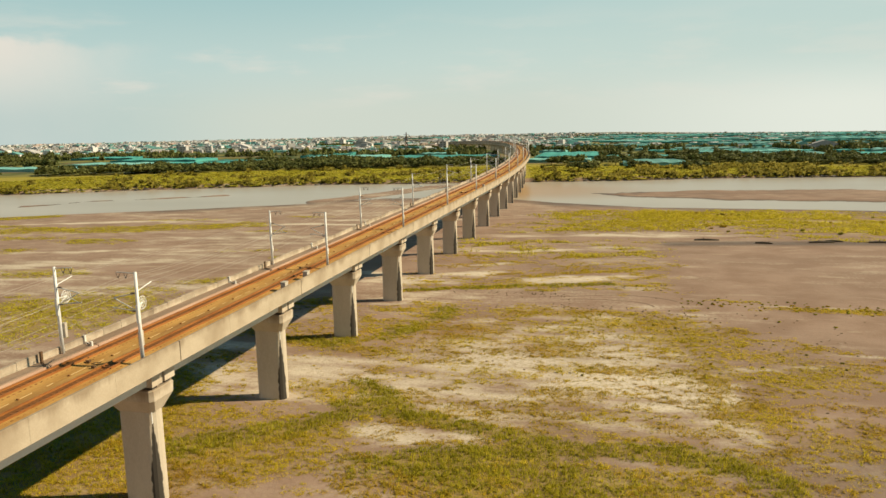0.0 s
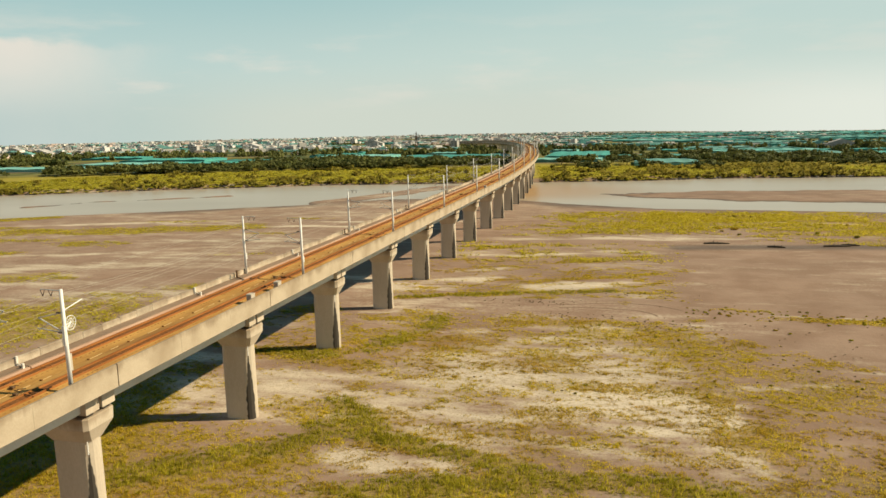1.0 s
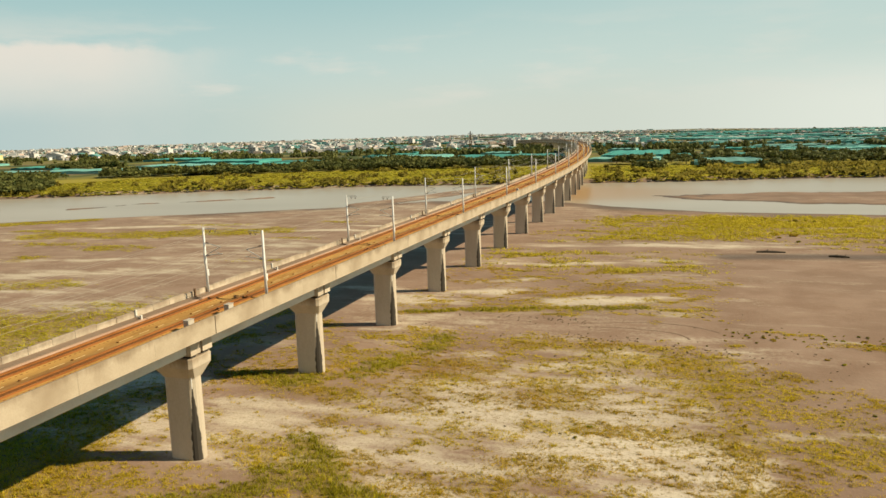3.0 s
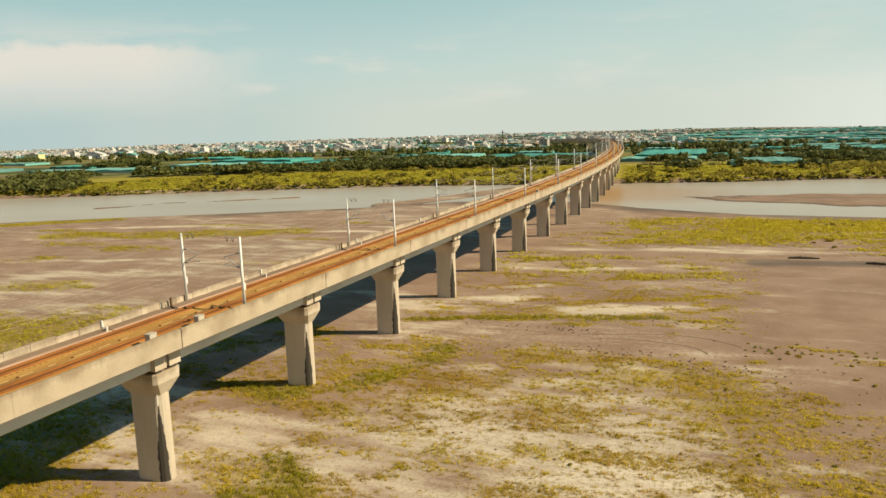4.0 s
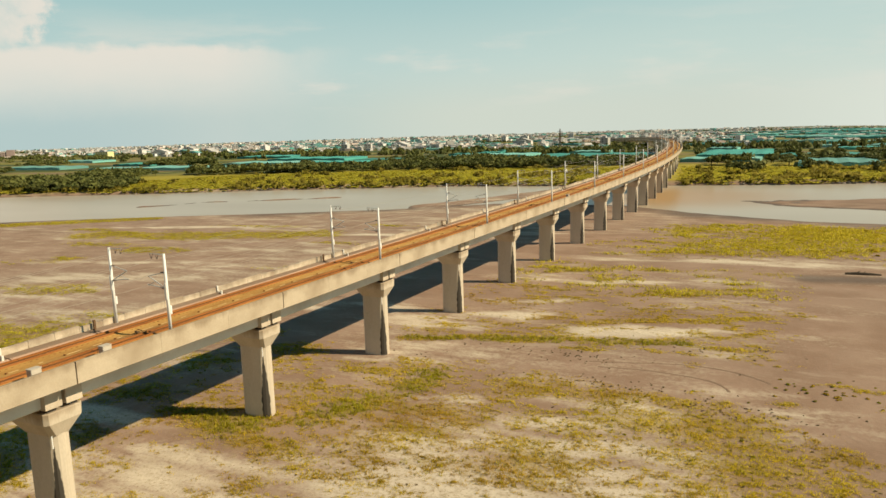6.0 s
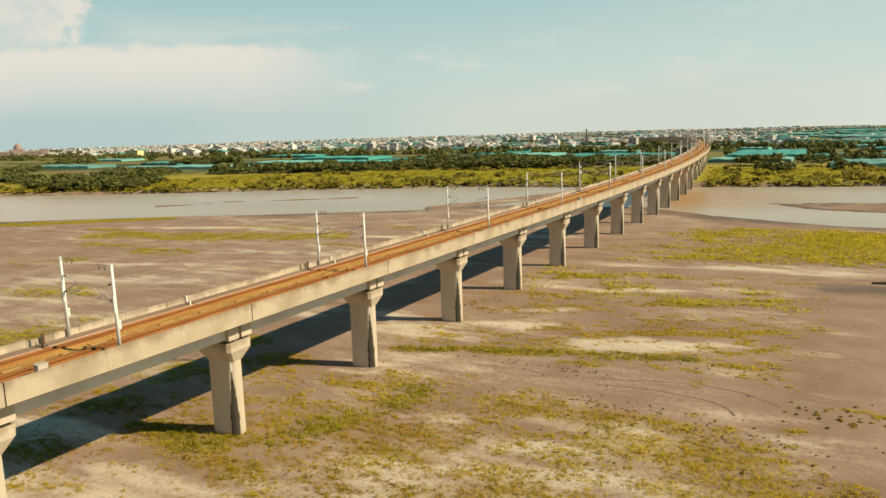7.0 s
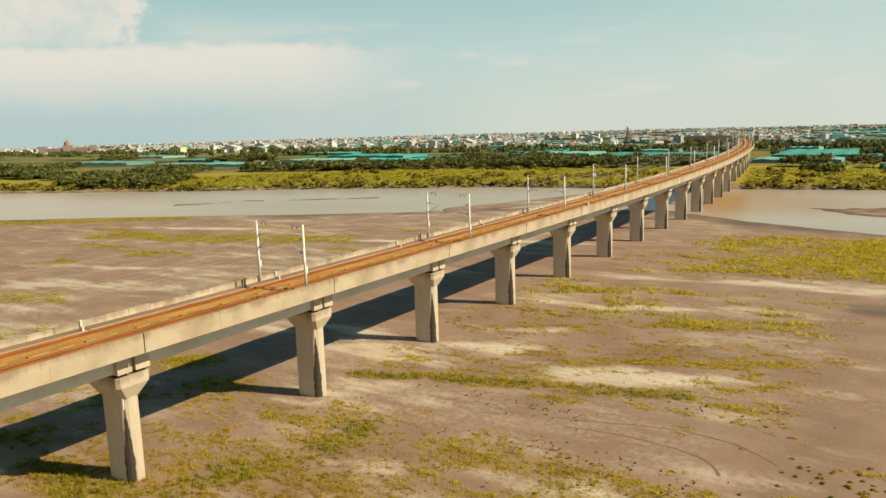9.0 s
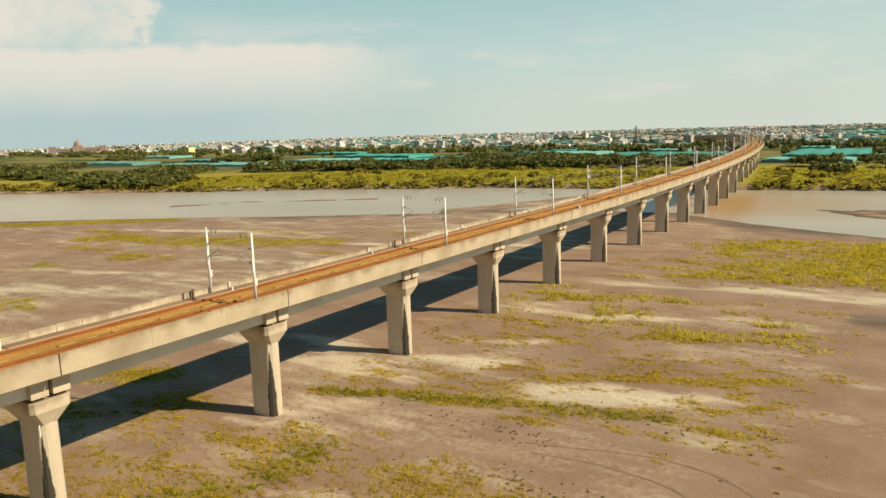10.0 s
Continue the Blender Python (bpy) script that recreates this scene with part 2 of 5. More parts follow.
YELLOWWALL = material("yellow_plaster", (0.62, 0.56, 0.27), (0.72, 0.65, 0.34), 0.8, 0.1, 1.0, 0)
ROOFGREY = material("grey_roofing", (0.36, 0.36, 0.355), (0.56, 0.55, 0.535), 0.7, 0.1, 1.0, 0, random_amount=0.35)
ROOFTEAL = material("teal_metal_roof", (0.10, 0.28, 0.25), (0.2, 0.4, 0.36), 0.5, 0.1, 1.0, 0, random_amount=0.3)
GLASSDARK = material("dark_window_glass", (0.03, 0.04, 0.05), (0.06, 0.07, 0.08), 0.2, 1, 5, 0, spec=0.5)
RUT = material("dark_wet_mud", (0.21, 0.135, 0.088), (0.30, 0.20, 0.135), 0.9, 0.6, 5, 0.3)
BRICK = material("brown_brick", (0.26, 0.19, 0.165), (0.36, 0.27, 0.24), 0.85, 0.1, 1.0, 0)
ROCK = material("wet_stone", (0.10, 0.085, 0.07), (0.22, 0.18, 0.14), 0.8, 0.5, 5, 0.4, random_amount=0.3)


# ---- mesh helpers ----
def mesh_np(name, verts, faces, mats, index=None):
    """A mesh from arrays: verts (n, 3), faces (m, 3 or 4)."""
    me = bpy.data.meshes.new(name)
    verts, faces = np.asarray(verts, np.float32), np.asarray(faces, np.int32)
    k = faces.shape[1]
    me.vertices.add(len(verts))
    me.vertices.foreach_set("co", verts.ravel())
    me.loops.add(faces.size)
    me.loops.foreach_set("vertex_index", faces.ravel())
    me.polygons.add(len(faces))
    me.polygons.foreach_set("loop_start", np.arange(0, faces.size, k, dtype=np.int32))
    for m in mats:
        me.materials.append(m)
    if index is not None:
        me.polygons.foreach_set("material_index", np.asarray(index, np.int32))
    me.polygons.foreach_set("use_smooth", np.zeros(len(faces), bool))
    me.update(calc_edges=True)
    return me


def box(bm, x0, x1, y0, y1, z0, z1, mi=0, bevel=0.0):
    vs = [bm.verts.new(p) for p in ((x0, y0, z0), (x1, y0, z0), (x1, y1, z0), (x0, y1, z0), (x0, y0, z1), (x1, y0, z1), (x1, y1, z1), (x0, y1, z1))]
    fs = []
    for q in ((3, 2, 1, 0), (4, 5, 6, 7), (0, 1, 5, 4), (1, 2, 6, 5), (2, 3, 7, 6), (3, 0, 4, 7)):
        f = bm.faces.new([vs[i] for i in q])
        f.material_index = mi
        fs.append(f)
    if bevel:
        bmesh.ops.bevel(bm, geom=list({e for f in fs for e in f.edges}), offset=bevel, segments=1, affect="EDGES", profile=0.5)


def loft(bm, rings, mi=0, cap=True):
    """Closed rings of equal length, joined by quads."""
    rows = [[bm.verts.new(p) for p in r] for r in rings]
    n = len(rows[0])
    for a, b in zip(rows, rows[1:]):
        for i in range(n):
            bm.faces.new((a[i], a[(i + 1) % n], b[(i + 1) % n], b[i])).material_index = mi
    if cap:
        bm.faces.new(rows[0][::-1]).material_index = mi
        bm.faces.new(rows[-1]).material_index = mi
    return rows


def tube(bm, pts, radii, n=6, mi=0):
    """A round bar through the points."""
    pts = [Vector(p) for p in pts]
    if isinstance(radii, (int, float)):
        radii = [radii] * len(pts)
    rings = []
    for i, p in enumerate(pts):
        d = (pts[min(i + 1, len(pts) - 1)] - pts[max(i - 1, 0)]).normalized()
        side = d.orthogonal().normalized() if abs(d.z) > 0.9 else d.cross(Vector((0, 0, 1))).normalized()
        up = side.cross(d)
        rings.append([p + radii[i] * (math.cos(a) * side + math.sin(a) * up) for a in (2 * math.pi * k / n for k in range(n))])
    loft(bm, rings, mi)


def part(name, bm, mat, parent=None, label="", smooth=False):
    """Links a bmesh as one mesh object, under parent if given."""
    me = bpy.data.meshes.new(name)
    bmesh.ops.recalc_face_normals(bm, faces=bm.faces)
    bm.to_mesh(me)
    bm.free()
    for m in (mat if isinstance(mat, (list, tuple)) else (mat,)):
        me.materials.append(m)
    if smooth:
        me.polygons.foreach_set("use_smooth", [True] * len(me.polygons))
    ob = new(name, me)
    if parent:
        ob.parent = parent
    return tagged(ob, label)


def empty(name, label, category, group="", kind=""):
    ob = new(name)
    ob.empty_display_size = 0.5
    return tagged(ob, label, category, group, kind)


rng = np.random.default_rng(7)


def lattice(ix, iy, seed):
    h = (ix.astype(np.int64) * 374761393 + iy.astype(np.int64) * 668265263 + seed * 1442695041) & 0x7FFFFFFF
    h = ((h ^ (h >> 13)) * 1274126177) & 0x7FFFFFFF
    return ((h ^ (h >> 16)) & 0xFFFF) / 65535.0


def value_noise(x, y, seed=0):
    ix, iy = np.floor(x), np.floor(y)
    fx, fy = x - ix, y - iy
    fx, fy = fx * fx * (3 - 2 * fx), fy * fy * (3 - 2 * fy)
    a, b = lattice(ix, iy, seed), lattice(ix + 1, iy, seed)
    c, d = lattice(ix, iy + 1, seed), lattice(ix + 1, iy + 1, seed)
    return (a * (1 - fx) + b * fx) * (1 - fy) + (c * (1 - fx) + d * fx) * fy


def fbm(x, y, size, seed=0, octaves=4):
    total, amp, norm = 0, 1.0, 0
    for o in range(octaves):
        total = total + amp * value_noise(x / size * 2 ** o + 17.3 * o, y / size * 2 ** o + 9.1 * o, seed + o)
        norm += amp
        amp *= 0.5
    return total / norm


def soft(v, lo, hi):
    t = np.clip((v - lo) / (hi - lo), 0, 1)
    return t * t * (3 - 2 * t)


# ---- the plan of the land ----
NEAR_X = (-900, -500, -340, -280, -220, -150, -120, -60, -26, 17, 110, 300, 900)
NEAR_Y = (60, 190, 268, 300, 328, 366, 392, 394, 372, 352, 343, 345, 360)
FAR_X = (-1200, -505, -390, -285, -245, -182, -110, -55, 11, 60, 172, 500, 1200)
FAR_Y = (130, 362, 405, 450, 464, 484, 492, 500, 510, 526, 536, 545, 550)


def near_shore(x):
    return np.interp(x, NEAR_X, NEAR_Y)


def far_shore(x):
    return np.interp(x, FAR_X, FAR_Y)


def blob(x, y, cx, cy, rx, ry, turn=0.0):
    c, s = math.cos(radians(turn)), math.sin(radians(turn))
    u, v = (x - cx) * c + (y - cy) * s, -(x - cx) * s + (y - cy) * c
    return np.clip(1.6 - 1.3 * np.sqrt((u / rx) ** 2 + (v / ry) ** 2), 0, 1)


def ribbon(x, y, pts, width):
    best = np.full(np.shape(x), 1e9)
    for (ax, ay), (bx, by) in zip(pts, pts[1:]):
        dx, dy = bx - ax, by - ay
        t = np.clip(((x - ax) * dx + (y - ay) * dy) / (dx * dx + dy * dy), 0, 1)
        best = np.minimum(best, np.hypot(x - ax - t * dx, y - ay - t * dy))
    return np.clip(1.5 - best / width, 0, 1)


# grass patches: centre, half sizes, turn, thickness
FORE_GRASS = (
    (-8, 76, 26, 9, 0, 0.88), (-42, 80, 16, 13, 0, 0.72), (-58, 72, 18, 18, 0, 0.88), (-66, 82, 18, 22, 0, 0.85), (-26, 79, 3.5, 2.5, 0, 0.85),
    (28, 116, 14, 18, 0, 0.50), (48, 92, 24, 22, 0, 0.52), (18, 100, 9, 7, 0, 0.60), (2, 96, 18, 5, 0, 0.54), (14, 112, 3, 14, 0, 0.62), (-62, 97, 10, 8, 0, 0.7), (-70, 100, 12, 9, 0, 0.7), (-34, 97, 10, 5, 15, 0.78),
)
MID_GRASS = (
    (4, 142, 15, 6, -12, 0.70), (12, 134, 7, 6, 0, 0.56), (-2, 133, 18, 5, 0, 0.44), (-25, 134, 12, 7, 0, 0.60), (-50, 123, 9, 5, 0, 0.9), (-40, 118, 8, 4, 0, 0.7),
    (-15.6, 169, 4, 1.6, 0, 0.9), (-18, 148.5, 10, 2.5, 0, 0.55), (16, 154, 1.6, 1.1, 0, 1.0), (45, 158, 15, 2.6, 0, 0.75), (27, 164, 7, 1.5, 0, 0.55),
    (5.5, 177.4, 4, 2, 0, 0.75), (9, 180.5, 3, 2, 0, 0.6), (-39, 152, 5, 5, 0, 0.5),
)
FAR_GRASS = (
    (45, 316, 78, 26, 0, 0.85), (14, 286, 58, 20, 8, 0.66), (95, 290, 80, 40, 0, 0.75), (-6, 270, 36, 10, 20, 0.62), (-118, 132, 30, 24, 30, 0.66),
    (-150, 172, 14, 4, 20, 0.6), (-205, 232, 16, 5, 10, 0.6), (-115, 215, 12, 3, 0, 0.5), (-240, 262, 18, 4, 10, 0.65), (-95, 205, 9, 3, 0, 0.55), (-180, 286, 22, 3, 10, 0.55),
    (-128, 300, 14, 3, 0, 0.6), (-100, 170, 10, 4, 20, 0.55), (-160, 140, 16, 8, 30, 0.6),
)
UNDER_GRASS = ((-172, 228, 16, 7, 10, 0.6), (-190, 206, 9, 5, 10, 0.6), (-78, 158, 9, 5, 0, 0.7), (-60, 150, 7, 9, 0, 0.5), (-68, 138, 9, 6, 0, 0.55), (-86, 140, 10, 6, 0, 0.5), (-123, 256, 9, 3, 0, 0.6), (-196, 200, 14, 4, 10, 0.6), (-156, 176, 14, 4, 20, 0.6))
# grass along lines: the lush ridges first
RIBBONS = (
    (((-36, 103), (-26, 93), (-18, 90), (-12, 88), (-6, 86.5)), 1.7, 0.95),
    (((-24, 79), (-14, 83), (-2, 85.5), (8, 86), (14, 83), (18, 79)), 2.2, 1.0),
    (((-52, 77), (-44, 83), (-38, 88), (-34, 94), (-28, 95)), 2.4, 0.92),
    (((-60, 124), (-47, 121), (-40, 126), (-37, 134), (-34, 142), (-33, 150)), 2.8, 0.66),
)
FAR_RIBBONS = (
    (((-46, 166), (-29, 171.3), (-16.6, 174.1), (-6.2, 177.3), (-1, 178.4)), 1.7, 0.95),
    (((-18, 186.5), (-5, 192), (10, 198.5)), 1.8, 0.75),
    (((-12, 215), (0.7, 219.5), (9, 222)), 3.0, 0.82),
    (((-24, 209), (-10, 213), (4, 217)), 2.0, 0.5),
    (((-40, 232), (-22.7, 240), (-6.4, 241), (12, 243)), 3.2, 0.6),
    (((-227, 250), (-192, 256), (-165, 265), (-142, 272)), 9.0, 0.8),
    (((-345, 248), (-300, 270), (-258, 300)), 7.0, 1.0),
)
# pale sand: centre, half sizes, turn, strength
FORE_SAND = (
    (-46, 110, 11, 5, 0, 1.0), (4, 115, 15, 10, 0, 1.05), (-20, 113, 15, 9, 0, 0.95), (-10, 102, 12, 4, 0, 0.75), (-28, 85, 7, 4.5, 0, 1.0), (-20, 87, 4, 2.5, 0, 0.7), (-68, 118, 11, 4.5, 0, 1.0), (-2, 126, 14, 5, 0, 0.7), (24, 120, 9, 1.6, 5, 0.7), (36, 129, 12, 1.6, 0, 0.75),
    (6, 137, 8, 3, 10, 0.6), (-5, 143, 6, 3, 0, 0.6),
)
MID_SAND = (
    (-8, 184, 21, 4.0, 24, 0.72), (-50, 176, 14, 5, 0, 0.8), (-31, 200.5, 10, 2.4, 30, 0.7), (-36, 186, 8, 3, 25, 0.85), (-24, 222, 15, 2.6, 20, 0.85), (-60, 184, 10, 4, 0, 0.8), (-80, 181, 12, 5, 0, 0.7), (-47, 153, 6, 1.4, 10, 0.7),
    (36, 161, 10, 0.9, 0, 0.9), (2, 232, 10, 1.8, 5, 0.7), (-26, 141, 7, 3, 0, 0.5),
)
FAR_SAND = (
    (72, 300, 32, 4, 0, 0.8), (95, 268, 32, 4, 0, 0.6), (10, 260, 45, 7, 5, 0.62), (-30, 252, 18, 4, 0, 0.7), (-110, 160, 34, 8, 20, 0.45), (-150, 190, 30, 6, 20, 0.45), (-130, 240, 40, 5, 10, 0.4), (-205, 278, 50, 4, 15, 0.75), (-112, 276, 40, 3, 5, 0.9), (-90, 292, 36, 2, 5, 0.8),
    (-175, 205, 26, 3, 15, 0.5),
)


def grass_at(x, y):
    x0, y0 = x, y
    x, y = x + 6 * (fbm(x, y, 9, 141, 3) - 0.5), y + 3.5 * (fbm(x, y, 9, 151, 3) - 0.5)
    g = np.zeros(np.shape(x))
    for cx, cy, rx, ry, turn, s in FORE_GRASS + MID_GRASS + FAR_GRASS + UNDER_GRASS:
        g = np.maximum(g, s * blob(x, y, cx, cy, rx, ry, turn))
    for pts, w, s in RIBBONS + FAR_RIBBONS:
        g = np.maximum(g, s * ribbon(x, y, pts, w))
    edge = np.interp(x, (-90, -75, -45, -30, 5, 20, 35, 70), (90, 150, 153, 158, 157, 148, 134, 118))
    g = np.maximum(g, 0.40 * soft(edge - y, -3, 7) * (1 - 0.6 * np.maximum(blob(x, y, -50, 110, 16, 6), blob(x, y, -68, 118, 12, 5))))
    g = np.maximum(g, 0.27 * soft(262 - y, 0, 15) * soft(y, 160, 175) * soft(30 - x, 0, 25) * soft(x, -60, -48))
    g = 0.94 * g + 0.85 * (fbm(x * 0.4, y, 3.6, 111) - 0.5) * np.clip(g * 3, 0, 1) + 0.04
    x, y = x0, y0
    bar = np.clip((near_shore(x) - y) / 6, 0, 1)
    beyond = np.clip((y - far_shore(x) - 2) / 8, 0, 1)
    return np.maximum(g * bar, beyond)


def sand_at(x, y):
    x, y = x + 10 * (fbm(x, y, 16, 161, 4) - 0.5), y + 7 * (fbm(x * 0.6, y, 10, 171, 4) - 0.5)
    g = np.zeros(np.shape(x))
    for cx, cy, rx, ry, turn, s in FORE_SAND + MID_SAND + FAR_SAND:
        g = np.maximum(g, s * blob(x, y, cx, cy, rx, ry, turn))
    broad = 0.66 * soft(np.interp(x, (-80, -42, -26, 0, 12, 22), (112, 116, 134, 150, 136, 84)) - y, -4, 8) * soft(y, 88, 98) + 0.22 * soft(fbm(x * 0.4, y, 16, 121), 0.5, 0.7)
    return np.maximum(g, broad * soft(x, -95, -70)) + (0.3 - 0.06 * soft(-x, 80, 110) - 0.2 * soft(x, 12, 35)) * soft(fbm(x * 0.35, y, 14, 131), 0.48, 0.66) + 0.22 * soft(-x, 70, 110)


def shoal_at(x, y):
    """Sandbars in the river, 0 to 1."""
    bars = np.maximum(blob(x, y, 112, 410, 122, 36, -2), blob(x, y, 290, 400, 150, 24))
    bars = np.maximum(bars, ribbon(x, y, ((-309, 343), (-299, 352), (-291, 371), (-267, 380), (-224, 406)), 3.0) * 0.54)
    return np.maximum(bars, ribbon(x, y, ((-150, 372), (-136, 398), (-122, 430), (-108, 468)), 9.0) * 0.9)


def height_at(x, y):
    d = np.hypot(x, y)
    n, f = near_shore(x), far_shore(x)
    z = 0.30 * (fbm(x, y, 40, 3) - 0.5) + 0.12 * (fbm(x, y, 7, 5) - 0.5)
    z = z - 0.9 * soft(y, n - 70, n - 4)
    inside = np.minimum(soft(y, n - 5, n + 12), soft(f + 1 - y, 0, 6))
    z = z - 1.6 * inside + 1.72 * inside * soft(shoal_at(x, y) + 0.5 * (fbm(x, y, 14, 8) - 0.5), 0.1, 0.6)
    z = z + 0.5 * np.exp(-((x + 46) ** 2 + (y - 124) ** 2) / 200)
    z = z + 2.6 * soft(y, f - 1, f + 9)
    return z - 8.2 * (1 + 0.8 * soft(x, 0, 600)) * (np.clip(d - 800, 0, None) / 2000) ** 2


# ---- ground: one sheet to the horizon ----
def graded(lo, a, b, hi, step):
    """Even steps from a to b, growing ones outside."""
    def out(start, end, sign):
        vals, s, v = [], step, start
        while (end - v) * sign > s:
            s *= 1.13
            v += sign * s
            vals.append(v)
        return vals + [end]
    return np.array(out(a, lo, -1)[::-1] + list(np.arange(a, b + 0.1, step)) + out(b, hi, 1))


def ground_material():
    m = bpy.data.materials.new("river_flat_soil")
    m.use_nodes = True
    nodes, links = m.node_tree.nodes, m.node_tree.links
    bsdf = nodes["Principled BSDF"]
    co = nodes.new("ShaderNodeTexCoord")

    def tex(scale, detail=5, stretch=(1, 1, 1), shift=0.0, rough=0.55):
        mp = nodes.new("ShaderNodeMapping")
        mp.inputs["Scale"].default_value, mp.inputs["Location"].default_value = stretch, (shift, shift, 0)
        links.new(co.outputs["Object"], mp.inputs[0])
        n = nodes.new("ShaderNodeTexNoise")
        n.inputs["Scale"].default_value, n.inputs["Detail"].default_value, n.inputs["Roughness"].default_value = scale, detail, rough
        links.new(mp.outputs[0], n.inputs[0])
        return n.outputs[0]

    def attr(name):
        n = nodes.new("ShaderNodeAttribute")
        n.attribute_name = name
        return n.outputs["Fac"]

    def op(kind, a, b):
        n = nodes.new("ShaderNodeMath")
        n.operation = kind
        for i, v in enumerate((a, b)):
            if isinstance(v, (int, float)):
                n.inputs[i].default_value = v
            else:
                links.new(v, n.inputs[i])
        return n.outputs[0]

    def ramp(v, lo, hi, a=0.0, b=1.0):
        n = nodes.new("ShaderNodeMapRange")
        n.interpolation_type = "SMOOTHSTEP"
        links.new(v, n.inputs[0])
        for i, x in enumerate((lo, hi, a, b)):
            n.inputs[i + 1].default_value = x
        return n.outputs[0]

    def blend(f, a, b):
        n = nodes.new("ShaderNodeMix")
        n.data_type = "RGBA"
        links.new(f, n.inputs[0])
        for i, v in ((6, a), (7, b)):
            if isinstance(v, tuple):
                n.inputs[i].default_value = (*v, 1)
            else:
                links.new(v, n.inputs[i])
        return n.outputs[2]

    patch, grain = tex(0.09, 6), tex(1.1, 6, rough=0.65)
    streak = tex(0.25, 6, (0.35, 1.0, 1), 40)
    specks = tex(2.6, 4, shift=11, rough=0.7)
    mud = blend(ramp(patch, 0.35, 0.65), (0.255, 0.160, 0.106), (0.322, 0.215, 0.151))
    mud = blend(ramp(streak, 0.55, 0.75, 0, 0.5), mud, (0.43, 0.325, 0.235))
    mud = blend(ramp(grain, 0.5, 0.8, 0, 0.45), mud, (0.16, 0.11, 0.075))
    sandy = op("ADD", op("MULTIPLY", attr("sand"), 0.75), op("ADD", op("MULTIPLY", op("SUBTRACT", streak, 0.5), ramp(attr("sand"), 0.2, 0.6, 0.9, 2.0)), op("MULTIPLY", op("SUBTRACT", grain, 0.5), 1.3)))
    soil = blend(ramp(sandy, 0.08, 0.86), mud, blend(ramp(specks, 0.54, 0.68), blend(ramp(grain, 0.4, 0.7), (0.67, 0.57, 0.43), (0.49, 0.395, 0.28)), (0.36, 0.27, 0.16)))
    green = op("ADD", attr("grass"), op("ADD", op("MULTIPLY", op("SUBTRACT", grain, 0.5), 1.1), op("MULTIPLY", op("SUBTRACT", specks, 0.5), 0.9)))
    cover = blend(ramp(patch, 0.4, 0.6), (0.36, 0.255, 0.034), (0.31, 0.19, 0.03))
    cover = blend(ramp(specks, 0.48, 0.66), cover, (0.15, 0.105, 0.02))
    soil = blend(ramp(green, 0.36, 0.84, 0.0, 0.72), soil, cover)
    soil = blend(ramp(tex(0.035, 5, (0.5, 1, 1), 91), 0.38, 0.62, 0.0, 0.22), soil, (0.20, 0.135, 0.095))
    soil = blend(op("MULTIPLY", attr("wet"), 0.85), soil, (0.10, 0.072, 0.052))
    # reeds cover the far bank
    soil = blend(attr("reeds"), soil, blend(ramp(grain, 0.4, 0.65), (0.36, 0.30, 0.028), (0.25, 0.20, 0.022)))
    # farmland beyond the bank: fields in broad strips
    plots = tex(0.006, 3, (1, 2.6, 1), 5)
    farm = blend(ramp(plots, 0.46, 0.5), (0.055, 0.075, 0.02), (0.19, 0.17, 0.04))
    farm = blend(ramp(tex(0.011, 3, (1, 2.2, 1), 77), 0.56, 0.6), farm, (0.20, 0.145, 0.07))
    soil = blend(attr("farm"), soil, farm)
    links.new(soil, bsdf.inputs["Base Color"])
    links.new(ramp(attr("wet"), 0.2, 1.0, 0.95, 0.62), bsdf.inputs["Roughness"])
    bsdf.inputs["Specular IOR Level"].default_value = 0.25
    bump = nodes.new("ShaderNodeBump")
    bump.inputs["Strength"].default_value, bump.inputs["Distance"].default_value = 0.4, 0.2
    links.new(op("ADD", grain, op("MULTIPLY", specks, 0.5)), bump.inputs["Height"])
    links.new(bump.outputs[0], bsdf.inputs["Normal"])
    return m


def build_ground():
    xs, ys = graded(-4800, -330, 135, 4800, 1.8), graded(-900, 40, 560, 4900, 1.8)
    gx, gy = np.meshgrid(xs, ys)
    x, y = gx.ravel(), gy.ravel()
    z = height_at(x, y)
    nx = len(xs)
    i = (np.arange(len(ys) - 1)[:, None] * nx + np.arange(nx - 1)[None, :]).ravel()
    me = mesh_np("ground", np.c_[x, y, z], np.c_[i, i + 1, i + 1 + nx, i + nx], [ground_material()])
    me.polygons.foreach_set("use_smooth", np.ones(len(i), bool))
    wet = np.maximum(soft(-z, 0.75, 1.05) * (y < far_shore(x) + 3), 0.4 * blob(x, y, 30, 84, 16, 10))
    wet = np.maximum(wet, 0.85 * ribbon(x, y, ((18, 240), (38, 243), (62, 245), (120, 248)), 4.2))
    beyond = soft(y, far_shore(x) + 150, far_shore(x) + 190)
    for name, v in (("grass", grass_at(x, y)), ("sand", sand_at(x, y)), ("wet", wet), ("farm", beyond), ("reeds", 0.9 * soft(y, far_shore(x) + 3, far_shore(x) + 9))):
        me.attributes.new(name, "FLOAT", "POINT").data.foreach_set("value", v.astype(np.float32))
    tagged(new("ground", me), "mud and sand river flat with grass patches, farmland beyond", "ground", kind="structure")


build_ground()


